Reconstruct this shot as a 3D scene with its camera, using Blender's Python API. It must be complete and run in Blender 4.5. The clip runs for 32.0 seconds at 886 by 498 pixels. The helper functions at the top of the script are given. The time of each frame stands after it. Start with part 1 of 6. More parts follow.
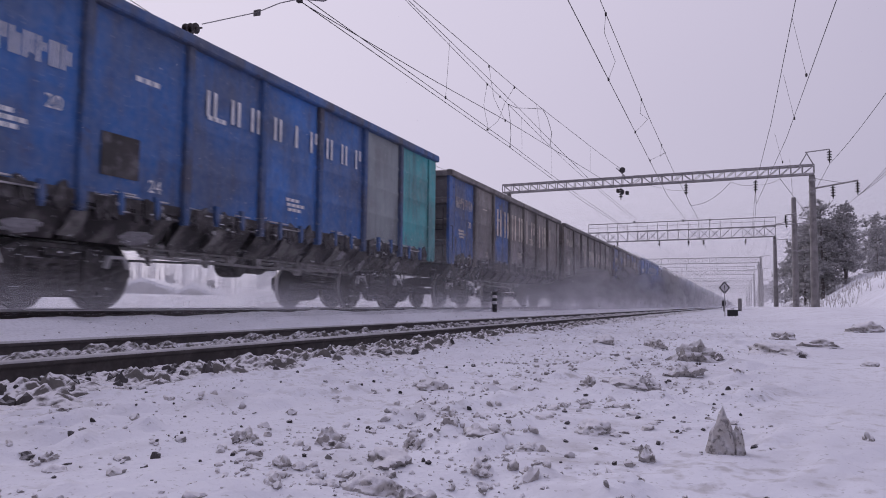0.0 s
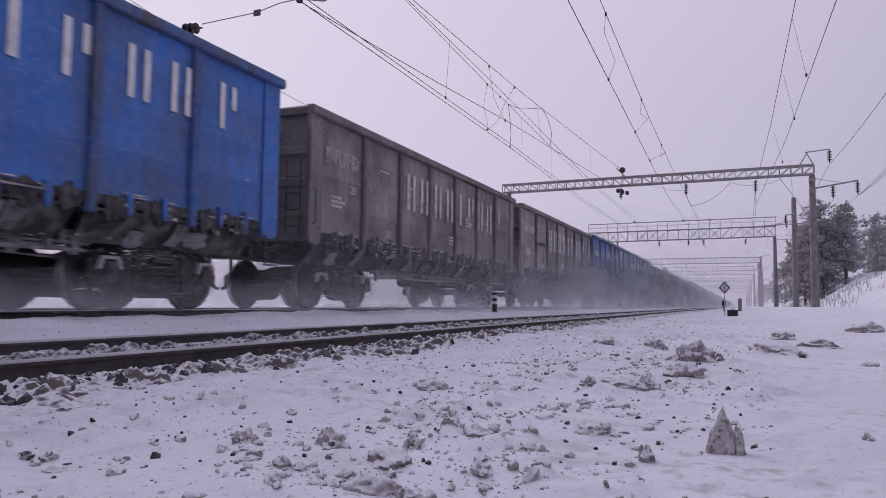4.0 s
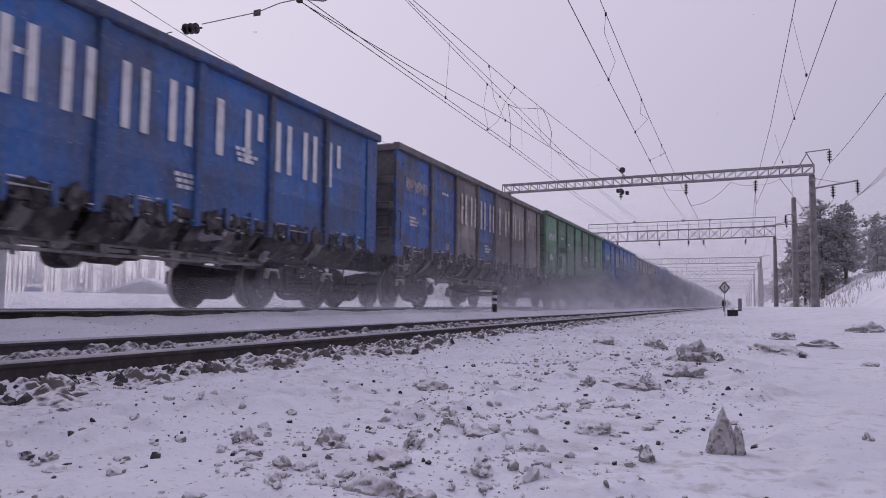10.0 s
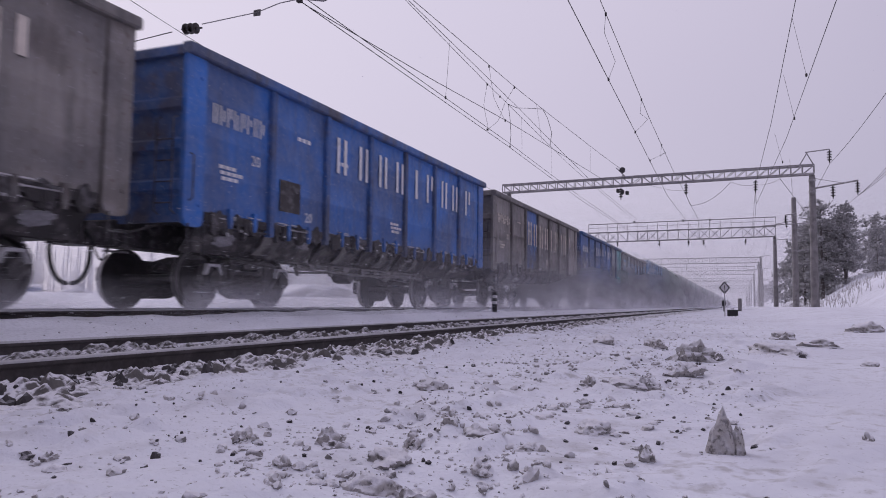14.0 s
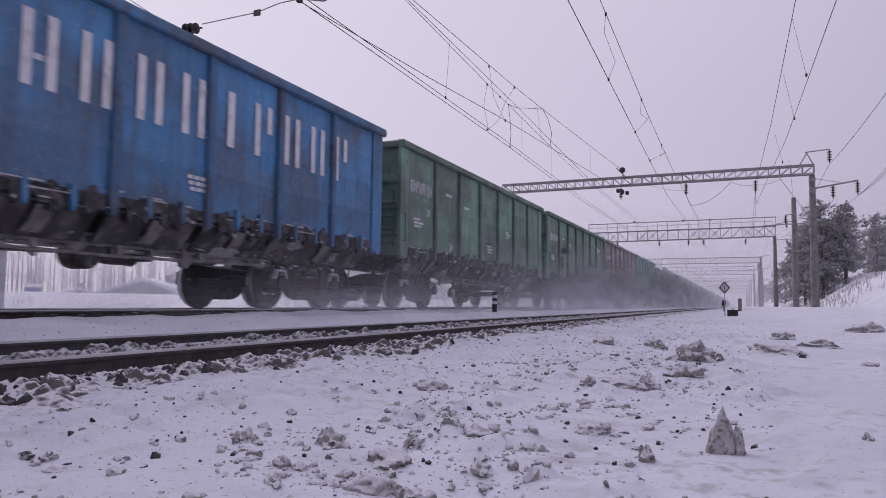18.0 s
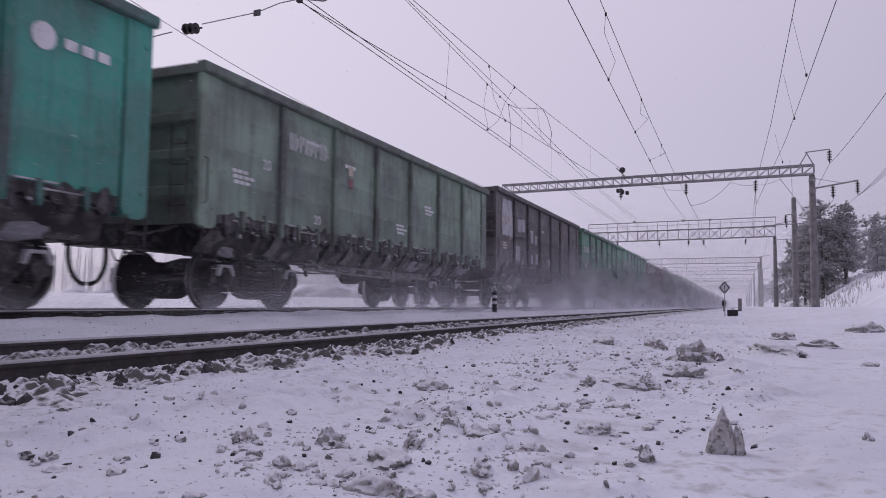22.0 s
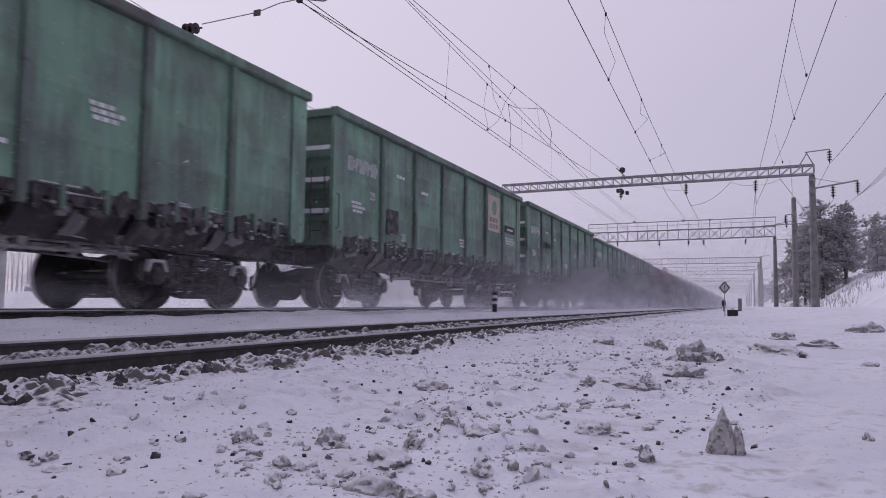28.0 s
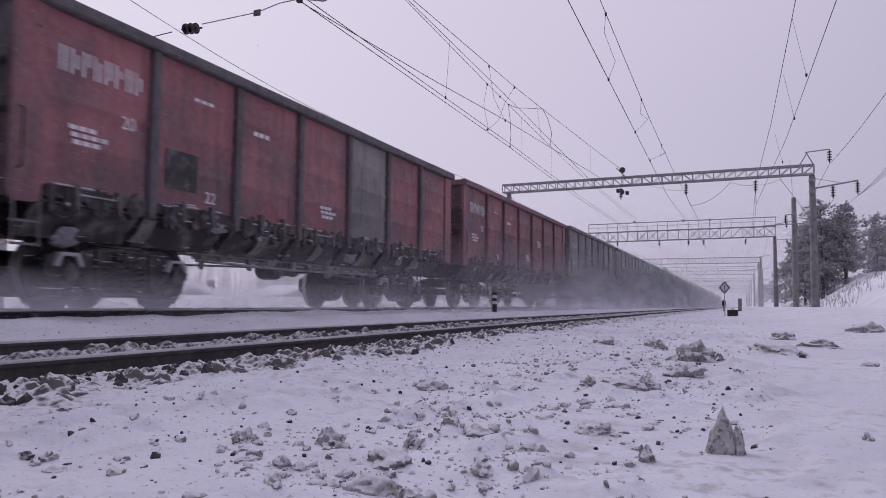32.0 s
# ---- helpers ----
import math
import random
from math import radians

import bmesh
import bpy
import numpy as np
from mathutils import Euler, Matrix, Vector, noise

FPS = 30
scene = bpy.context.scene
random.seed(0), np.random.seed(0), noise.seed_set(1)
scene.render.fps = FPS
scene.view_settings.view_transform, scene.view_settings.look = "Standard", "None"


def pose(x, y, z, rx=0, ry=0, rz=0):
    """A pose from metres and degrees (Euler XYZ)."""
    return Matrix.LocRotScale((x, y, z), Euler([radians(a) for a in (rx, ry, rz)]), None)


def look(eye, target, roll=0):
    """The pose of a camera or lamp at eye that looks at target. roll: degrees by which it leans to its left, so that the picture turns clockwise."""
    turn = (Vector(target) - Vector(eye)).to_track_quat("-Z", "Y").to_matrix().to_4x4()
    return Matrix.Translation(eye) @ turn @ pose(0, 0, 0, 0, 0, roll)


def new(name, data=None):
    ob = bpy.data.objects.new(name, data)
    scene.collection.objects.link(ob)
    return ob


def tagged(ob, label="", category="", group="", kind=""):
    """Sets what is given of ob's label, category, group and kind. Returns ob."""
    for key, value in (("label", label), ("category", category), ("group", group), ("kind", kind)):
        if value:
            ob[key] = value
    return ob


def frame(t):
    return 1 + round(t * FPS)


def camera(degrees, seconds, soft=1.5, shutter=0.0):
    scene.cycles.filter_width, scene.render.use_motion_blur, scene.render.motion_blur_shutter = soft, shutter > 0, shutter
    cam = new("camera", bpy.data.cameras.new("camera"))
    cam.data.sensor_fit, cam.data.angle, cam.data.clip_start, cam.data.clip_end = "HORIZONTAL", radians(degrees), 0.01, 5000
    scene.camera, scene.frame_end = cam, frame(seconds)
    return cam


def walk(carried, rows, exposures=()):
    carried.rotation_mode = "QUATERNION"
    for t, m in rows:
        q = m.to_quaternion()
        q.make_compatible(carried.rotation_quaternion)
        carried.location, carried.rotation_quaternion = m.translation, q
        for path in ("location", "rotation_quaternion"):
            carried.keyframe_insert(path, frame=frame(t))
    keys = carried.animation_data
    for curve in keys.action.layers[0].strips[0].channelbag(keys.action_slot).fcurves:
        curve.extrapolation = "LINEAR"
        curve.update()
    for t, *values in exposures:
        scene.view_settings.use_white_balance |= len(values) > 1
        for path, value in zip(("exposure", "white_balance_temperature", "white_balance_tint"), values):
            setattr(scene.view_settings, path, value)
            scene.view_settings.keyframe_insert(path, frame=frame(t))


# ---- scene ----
# A low camera on a snowy railway embankment; z = 0 is the top of the rails under the train,
# y runs along the tracks, away from the camera, x to the right.
EYE = Vector((0.0, 0.0, 0.139))
YAW, PITCH = radians(22.023), radians(4.197)
AIM = EYE + Vector((-math.sin(YAW) * math.cos(PITCH), math.cos(YAW) * math.cos(PITCH), math.sin(PITCH)))
cam = camera(62.22, 32.0, soft=0.95, shutter=0.15)
walk(cam, [(0.0, look(EYE, AIM, 0.6)), (32.0, look(EYE, AIM, 0.6))], exposures=[(0.0, 0.0), (32.0, 0.0)])

# ---- daylight: an overcast winter sky, a weak wide sun behind the clouds ----
world = bpy.data.worlds.new("overcast")
scene.world = world
world.use_nodes = True
wn, wl = world.node_tree.nodes, world.node_tree.links
wn.clear()
sky = wn.new("ShaderNodeTexSky")
sky.sky_type, sky.sun_disc, sky.sun_elevation, sky.sun_rotation = "NISHITA", False, radians(27), radians(-58)
sky_level = wn.new("ShaderNodeVectorMath")
sky_level.operation = "SCALE"
sky_level.inputs["Scale"].default_value = 0.08
wl.new(sky.outputs[0], sky_level.inputs[0])
view = wn.new("ShaderNodeTexCoord")
veil = wn.new("ShaderNodeVectorMath")     # clouds glow towards the hidden sun and darken away from it
veil.operation = "DOT_PRODUCT"
veil.inputs[1].default_value = (-0.66, 0.42, 0.62)
wl.new(view.outputs["Generated"], veil.inputs[0])
cloud = wn.new("ShaderNodeTexNoise")
cloud.inputs["Scale"].default_value, cloud.inputs["Detail"].default_value = 1.6, 2.0
wl.new(view.outputs["Generated"], cloud.inputs["Vector"])
mottle = wn.new("ShaderNodeMath")
mottle.operation, mottle.inputs[1].default_value = "MULTIPLY_ADD", 0.18
wl.new(cloud.outputs[0], mottle.inputs[0])
wl.new(veil.outputs["Value"], mottle.inputs[2])
span = wn.new("ShaderNodeMapRange")
span.inputs["From Min"].default_value, span.inputs["From Max"].default_value = -1.0, 1.1
wl.new(mottle.outputs[0], span.inputs["Value"])
cloud_tone = wn.new("ShaderNodeValToRGB")
tones = cloud_tone.color_ramp.elements
tones[0].position, tones[0].color = 0.0, (0.265, 0.250, 0.34, 1)
tones[1].position, tones[1].color = 1.0, (0.785, 0.722, 0.875, 1)
for at, tone in ((0.45, (0.364, 0.340, 0.463, 1)), (0.62, (0.432, 0.400, 0.545, 1)), (0.86, (0.645, 0.59, 0.745, 1))):
    step = tones.new(at)
    step.color = tone
wl.new(span.outputs[0], cloud_tone.inputs[0])
cover = wn.new("ShaderNodeMixRGB")
cover.inputs[0].default_value = 0.95
wl.new(sky_level.outputs[0], cover.inputs[1])
wl.new(cloud_tone.outputs[0], cover.inputs[2])
back = wn.new("ShaderNodeBackground")
back.inputs["Strength"].default_value = 0.975
wl.new(cover.outputs[0], back.inputs[0])
wl.new(back.outputs[0], wn.new("ShaderNodeOutputWorld").inputs[0])
sun = new("sun", bpy.data.lights.new("sun", "SUN"))
sun.data.energy, sun.data.angle, sun.data.color = 1.0, radians(30), (1.0, 0.93, 1.04)
sun.matrix_world = look((-40, 25, 24), (0, 0, 0))


# ---- materials ----
def ramp(nt, source, lo, hi):
    r = nt.nodes.new("ShaderNodeMapRange")
    r.inputs["From Min"].default_value, r.inputs["From Max"].default_value = lo, hi
    nt.links.new(source, r.inputs["Value"])
    return r.outputs[0]


def grain(nt, vec, scale, detail=3.0, stretch=None):
    if stretch:
        m = nt.nodes.new("ShaderNodeMapping")
        m.inputs["Scale"].default_value = stretch
        nt.links.new(vec, m.inputs["Vector"])
        vec = m.outputs[0]
    n = nt.nodes.new("ShaderNodeTexNoise")
    n.inputs["Scale"].default_value, n.inputs["Detail"].default_value = scale, detail
    nt.links.new(vec, n.inputs["Vector"])
    return n.outputs[0]


def blend(nt, fac, a, b, level=1.0):
    """Mix colour a (socket or tuple) to b by fac * level."""
    m = nt.nodes.new("ShaderNodeMixRGB")
    if level != 1.0:
        k = nt.nodes.new("ShaderNodeMath")
        k.operation = "MULTIPLY"
        k.inputs[1].default_value = level
        nt.links.new(fac, k.inputs[0])
        fac = k.outputs[0]
    nt.links.new(fac, m.inputs[0])
    for i, c in ((1, a), (2, b)):
        if isinstance(c, tuple):
            m.inputs[i].default_value = (*c, 1)
        else:
            nt.links.new(c, m.inputs[i])
    return m.outputs[0]


def start(name, rough, metal=0.0, shift=True):
    m = bpy.data.materials.new(name)
    m.use_nodes = True
    nt = m.node_tree
    bsdf = nt.nodes["Principled BSDF"]
    bsdf.inputs["Roughness"].default_value, bsdf.inputs["Metallic"].default_value = rough, metal
    vec = nt.nodes.new("ShaderNodeTexCoord").outputs["Object"]
    if shift:
        info = nt.nodes.new("ShaderNodeObjectInfo")
        k = nt.nodes.new("ShaderNodeMath")
        k.operation, k.inputs[1].default_value = "MULTIPLY", 57.0
        nt.links.new(info.outputs["Random"], k.inputs[0])
        add = nt.nodes.new("ShaderNodeVectorMath")
        nt.links.new(vec, add.inputs[0])
        nt.links.new(k.outputs[0], add.inputs[1])
        vec = add.outputs[0]
    return m, nt, bsdf, vec


def relief(nt, bsdf, height, strength, distance):
    b = nt.nodes.new("ShaderNodeBump")
    b.inputs["Strength"].default_value, b.inputs["Distance"].default_value = strength, distance
    nt.links.new(height, b.inputs["Height"])
    nt.links.new(b.outputs[0], bsdf.inputs["Normal"])


def shade(c, k):
    return tuple(min(1.0, v * k) for v in c)


def plain(name, color, rough=0.7, metal=0.0, vary=0.25, scale=4.0, dirt=None, dirt_level=0.5, bump=0.3, depth=0.01, fine=40.0, patch=(0.5, 0.68)):
    """A surface with tone variation at two scales, optional stains, and fine relief."""
    m, nt, bsdf, vec = start(name, rough, metal)
    c = blend(nt, ramp(nt, grain(nt, vec, scale), 0.3, 0.7), shade(color, 1 - vary), shade(color, 1 + vary))
    f = grain(nt, vec, fine, 4.0)
    c = blend(nt, ramp(nt, f, 0.45, 0.75), c, shade(color, 0.6), 0.4)
    if dirt:
        c = blend(nt, ramp(nt, grain(nt, vec, scale * 2.3, 5.0), *patch), c, dirt, dirt_level)
    nt.links.new(c, bsdf.inputs["Base Color"])
    relief(nt, bsdf, f, bump, depth)
    return m


def paint(name, color, grime=0.5, rust=0.4, rough=0.5, bare=0.0):
    """Weathered wagon paint: faded tone, soot streaks that run down, rust spots and a film of snow dust."""
    color = shade(color, 1.25)
    m, nt, bsdf, vec = start(name, rough)
    note = nt.nodes.new("ShaderNodeRGB")
    note.name = "body_tone"
    note.outputs[0].default_value = (*color, 1)
    tone = ramp(nt, grain(nt, vec, 0.9, 3.0), 0.3, 0.7)
    c = blend(nt, tone, shade(color, 0.82), shade(color, 1.15))
    info = nt.nodes.new("ShaderNodeObjectInfo")
    c = blend(nt, info.outputs["Random"], c, shade(color, 0.65), 0.5)
    c = blend(nt, ramp(nt, grain(nt, vec, 0.7, 2.0), 0.42, 0.62), c, (0.085, 0.08, 0.088), 0.35 + 0.5 * grime)
    c = blend(nt, ramp(nt, grain(nt, vec, 2.0, 5.0, (1.0, 3.2, 0.35)), 0.46, 0.72), c, (0.06, 0.055, 0.058), 0.12 + 0.85 * grime)
    c = blend(nt, ramp(nt, grain(nt, vec, 11.0, 5.0), 0.35, 0.8), c, (0.36, 0.35, 0.38), 0.22)
    bare = bare or (0.56 if rust < 0.85 else 0.47)
    c = blend(nt, ramp(nt, grain(nt, vec, 1.3, 6.0, (1.0, 0.7, 1.5) if rust > 0.85 else None), bare, bare + 0.08), c, (0.10, 0.08, 0.072), rust)
    c = blend(nt, ramp(nt, grain(nt, vec, 7.0, 6.0), 0.64, 0.7), c, (0.10, 0.05, 0.035), rust)
    c = blend(nt, ramp(nt, grain(nt, vec, 26.0, 3.0), 0.66, 0.74), c, (0.60, 0.59, 0.63), 0.5)
    nt.links.new(c, bsdf.inputs["Base Color"])
    dull = ramp(nt, grain(nt, vec, 5.0, 4.0), 0.3, 0.8)
    k = nt.nodes.new("ShaderNodeMapRange")
    k.inputs["To Min"].default_value, k.inputs["To Max"].default_value = rough - 0.1, rough + 0.25
    nt.links.new(dull, k.inputs["Value"])
    nt.links.new(k.outputs[0], bsdf.inputs["Roughness"])
    relief(nt, bsdf, grain(nt, vec, 3.0, 5.0), 0.25, 0.02)
    return m


def snowy(name, stone, snow=(0.80, 0.80, 0.84), lo=0.2, hi=0.75, rough=0.85, scale=14.0, tone=0.35, grit=None):
    """Stone or dirty ice, dusted with snow where its faces look up."""
    m, nt, bsdf, vec = start(name, rough)
    n = grain(nt, vec, scale, 5.0)
    geo = nt.nodes.new("ShaderNodeNewGeometry")
    c = blend(nt, geo.outputs["Random Per Island"], shade(stone, 1 - tone), shade(stone, 1 + tone))
    c = blend(nt, ramp(nt, n, 0.35, 0.7), c, shade(stone, 0.55), 0.6)
    if grit:    # dark grains frozen in
        c = blend(nt, ramp(nt, grain(nt, vec, scale * 1.6, 4.0), 0.52, 0.62), c, grit, 0.8)
    sep = nt.nodes.new("ShaderNodeSeparateXYZ")
    nt.links.new(geo.outputs["Normal"], sep.inputs[0])
    add = nt.nodes.new("ShaderNodeMath")
    add.operation = "MULTIPLY_ADD"
    add.inputs[1].default_value = 0.9
    nt.links.new(n, add.inputs[0])
    off = nt.nodes.new("ShaderNodeMath")
    off.operation, off.inputs[1].default_value = "SUBTRACT", 0.45
    nt.links.new(sep.outputs[2], off.inputs[0])
    nt.links.new(off.outputs[0], add.inputs[2])
    c = blend(nt, ramp(nt, add.outputs[0], lo, hi), c, snow)
    nt.links.new(c, bsdf.inputs["Base Color"])
    relief(nt, bsdf, n, 0.9, 0.02)
    return m


def snowfield():
    m, nt, bsdf, vec = start("trodden_snow", 0.75, shift=False)
    c = blend(nt, ramp(nt, grain(nt, vec, 0.35, 4.0), 0.35, 0.7), (0.79, 0.80, 0.87), (0.69, 0.69, 0.76))
    c = blend(nt, ramp(nt, grain(nt, vec, 3.2, 6.0), 0.55, 0.75), c, (0.50, 0.49, 0.53), 0.6)
    c = blend(nt, ramp(nt, grain(nt, vec, 55.0, 4.0), 0.62, 0.72), c, (0.22, 0.205, 0.20), 0.6)
    patch = nt.nodes.new("ShaderNodeMath")
    patch.operation = "MULTIPLY"
    nt.links.new(ramp(nt, grain(nt, vec, 0.9, 3.0), 0.42, 0.62), patch.inputs[0])
    nt.links.new(ramp(nt, grain(nt, vec, 16.0, 6.0), 0.52, 0.66), patch.inputs[1])
    c = blend(nt, patch.outputs[0], c, (0.36, 0.335, 0.32), 0.6)
    nt.links.new(c, bsdf.inputs["Base Color"])
    mixed = nt.nodes.new("ShaderNodeMath")
    mixed.operation, mixed.inputs[1].default_value = "MULTIPLY_ADD", 0.3
    nt.links.new(grain(nt, vec, 45.0, 4.0), mixed.inputs[0])
    nt.links.new(grain(nt, vec, 7.0, 5.0), mixed.inputs[2])
    relief(nt, bsdf, mixed.outputs[0], 0.55, 0.035)
    return m


PAINT = {
    "b": paint("blue_paint", (0.028, 0.125, 0.37), 0.35, 0.25),
    "B": paint("bright_blue_paint", (0.025, 0.14, 0.46), 0.2, 0.12),
    "n": paint("worn_blue_paint", (0.04, 0.12, 0.36), 0.6, 0.75),
    "d": paint("grey_brown_paint", (0.25, 0.225, 0.21), 0.5, 0.5),
    "e": paint("grey_tan_paint", (0.32, 0.29, 0.27), 0.4, 0.35),
    "k": paint("sooty_brown_paint", (0.122, 0.107, 0.108), 0.4, 0.4),
    "g": paint("green_paint", (0.165, 0.315, 0.215), 0.45, 0.3),
    "G": paint("bright_green_paint", (0.115, 0.32, 0.20), 0.35, 0.25),
    "o": paint("faded_green_paint", (0.20, 0.29, 0.225), 0.45, 0.4),
    "v": paint("faded_sea_blue_paint", (0.12, 0.27, 0.31), 0.45, 0.35),
    "T": paint("sea_green_paint", (0.05, 0.33, 0.25), 0.25, 0.15),
    "m": paint("grey_green_paint", (0.225, 0.32, 0.24), 0.35, 0.35),
    "t": paint("teal_paint", (0.06, 0.35, 0.36), 0.35, 0.3),
    "c": paint("sea_blue_paint", (0.06, 0.23, 0.45), 0.4, 0.3),
    "y": paint("primer_grey_paint", (0.275, 0.308, 0.319), 0.25, 0.15),
    "r": paint("red_oxide_paint", (0.30, 0.10, 0.105), 0.45, 0.3),
    "N": paint("rust_blotched_blue_paint", (0.045, 0.11, 0.36), 0.45, 0.9),
    "w": paint("flaking_mint_paint", (0.19, 0.36, 0.30), 0.5, 0.86, bare=0.51),
    "q": paint("grass_green_paint", (0.15, 0.31, 0.185), 0.35, 0.25),
    "R": paint("dark_red_paint", (0.26, 0.09, 0.10), 0.5, 0.4),
}
SHADED = {}     # half-tone paint copies for posts, loading edge and ends: painted-in shade, coal dust, scrapes
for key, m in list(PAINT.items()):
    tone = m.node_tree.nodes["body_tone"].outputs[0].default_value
    SHADED[key] = paint("shaded_dusty_" + m.name, tuple(0.50 * v + 0.015 for v in tone[:3]), 0.6, 0.5, 0.6)
COLOUR = {"v": "faded sea-blue", "T": "sea-green", "b": "blue", "B": "bright blue", "n": "worn dark blue", "d": "grey-brown", "e": "grey-tan", "k": "sooty dark brown",
          "g": "green", "G": "bright green", "o": "faded green", "m": "grey-green", "t": "teal", "c": "sea-blue", "y": "grey",
          "w": "flaking mint-green", "N": "rust-blotched blue", "q": "grass green", "r": "red-oxide", "R": "dark red"}
WHITE_MARK = plain("white_stencil_paint", (0.80, 0.79, 0.80), 0.7, vary=0.08, dirt=(0.3, 0.28, 0.28), dirt_level=0.4, scale=3.0)
WORN_MARK = plain("worn_stencil_paint", (0.68, 0.61, 0.54), 0.75, vary=0.2, dirt=(0.16, 0.11, 0.09), dirt_level=0.6, scale=2.2)
YELLOW_MARK = plain("yellow_stripe_paint", (0.58, 0.53, 0.37), 0.7, vary=0.2, dirt=(0.15, 0.13, 0.11))
CREAM = plain("cream_panel_paint", (0.56, 0.50, 0.40), 0.7, vary=0.08, dirt=(0.35, 0.31, 0.26), dirt_level=0.4)
CHALK_PATCH = plain("pale_patch_paint", (0.50, 0.50, 0.53), 0.8, vary=0.15, dirt=(0.2, 0.19, 0.2))
SOOT = plain("sooty_steel", (0.046, 0.041, 0.042), 0.7, vary=0.4, dirt=(0.25, 0.24, 0.26), dirt_level=0.5, scale=3.0)
GEAR = plain("greasy_cast_steel", (0.052, 0.047, 0.047), 0.55, metal=0.2, vary=0.35, dirt=(0.22, 0.21, 0.225), dirt_level=0.45, scale=5.0)
TREAD = plain("worn_wheel_steel", (0.055, 0.050, 0.050), 0.5, metal=0.4, vary=0.3, scale=8.0)
HOSE = plain("black_rubber_hose", (0.02, 0.02, 0.022), 0.6, vary=0.2)
HATCH = plain("frost_caked_hatch_steel", (0.044, 0.040, 0.040), 0.75, vary=0.35, dirt=(0.17, 0.158, 0.155), dirt_level=0.85, scale=1.7, fine=22.0, patch=(0.48, 0.66))
FROST = plain("hard_frost", (0.54, 0.53, 0.545), 0.8, vary=0.1, scale=6.0, dirt=(0.3, 0.28, 0.28), dirt_level=0.6)
POLISHED = plain("polished_wheel_tread", (0.34, 0.325, 0.33), 0.35, metal=0.7, vary=0.15, scale=5.0)
DIM_FROST = plain("dusty_frost", (0.20, 0.188, 0.185), 0.8, vary=0.3, scale=3.0, dirt=(0.06, 0.055, 0.055), dirt_level=0.8)
PIPE = plain("frosted_steel_pipe", (0.30, 0.285, 0.285), 0.55, metal=0.2, vary=0.3, dirt=(0.06, 0.055, 0.055), dirt_level=0.6, scale=3.0)
CAKED = snowy("caked_dirty_snow", (0.31, 0.30, 0.32), (0.55, 0.54, 0.58), 0.3, 0.9)
RAIL_SIDE = plain("rusty_rail_side", (0.046, 0.038, 0.037), 0.75, vary=0.3, scale=6.0, dirt=(0.10, 0.09, 0.09), dirt_level=0.4)
# matte pale grey: frost, with the sky's grazing sheen painted into the rail head
RAIL_TOP = plain("frost_sheen_rail_face", (0.52, 0.51, 0.52), 0.6, metal=0.0, vary=0.15, scale=3.0)
SLEEPER = snowy("frosted_concrete_sleeper", (0.20, 0.19, 0.19), lo=0.3, hi=0.8)
SNOW = snowfield()
SNOW_CAP = plain("roof_snow", (0.82, 0.82, 0.86), 0.8, vary=0.05, scale=1.0, bump=0.4, depth=0.05, fine=6.0)
POWDER = plain("fresh_powder_snow", (0.86, 0.86, 0.91), 0.8, vary=0.05, scale=1.2, bump=0.3, depth=0.02, fine=30.0)
CLOD = snowy("dirty_snow_clod", (0.43, 0.405, 0.39), (0.76, 0.75, 0.79), 0.24, 0.78, scale=34.0, tone=0.3, grit=(0.10, 0.09, 0.085))
CRUMB = snowy("grey_snow_crumbs", (0.44, 0.415, 0.40), (0.77, 0.76, 0.80), 0.08, 0.66, scale=40.0, tone=0.6)
STONE = snowy("dark_crushed_stone", (0.06, 0.055, 0.056), (0.5, 0.49, 0.52), 0.6, 1.15, scale=26.0, tone=0.5)
BALLAST = snowy("frosted_ballast_stone", (0.10, 0.092, 0.09), (0.78, 0.77, 0.81), 0.32, 0.70, scale=30.0, tone=0.6)
CRUST = snowy("stone_studded_snow_crust", (0.095, 0.086, 0.08), (0.74, 0.73, 0.77), 0.80, 1.06, scale=24.0, tone=0.2)
SHOULDER = snowy("snowed_over_ballast_shoulder", (0.15, 0.138, 0.132), (0.77, 0.76, 0.80), 0.76, 0.97, scale=24.0, tone=0.2)
CONCRETE = plain("weathered_concrete", (0.24, 0.225, 0.225), 0.9, vary=0.2, scale=1.5, dirt=(0.07, 0.065, 0.066), dirt_level=0.5, fine=18.0)
LATTICE = plain("galvanised_lattice_steel", (0.36, 0.345, 0.35), 0.6, metal=0.2, vary=0.2, dirt=(0.07, 0.055, 0.05))
WIRE = plain("weathered_copper_wire", (0.075, 0.07, 0.072), 0.6, metal=0.3, vary=0.2)
GLASS_DISC = plain("brown_glazed_porcelain", (0.035, 0.026, 0.026), 0.25, vary=0.2)
BARK = snowy("pine_bark", (0.15, 0.13, 0.125), (0.6, 0.6, 0.64), 0.7, 1.1)
BIRCH = plain("pale_bark", (0.52, 0.50, 0.51), 0.9, vary=0.3, scale=2.0, dirt=(0.1, 0.09, 0.09))
# needle grey goes beyond frost: distance haze is put into the colour
NEEDLE = snowy("hazy_frosted_needles", (0.46, 0.45, 0.455), (0.55, 0.545, 0.57), 0.85, 1.35, scale=3.0, tone=0.3)
# log wall paled so its colour carries the haze over the village
PLANK_WALL = plain("haze_pale_log_wall", (0.40, 0.38, 0.38), 0.9, vary=0.3, scale=1.0)
CAR_PAINT = plain("blue_car_paint", (0.035, 0.09, 0.26), 0.3, vary=0.1)
DARK_GLASS = plain("dark_window_glass", (0.03, 0.033, 0.04), 0.1, vary=0.1)
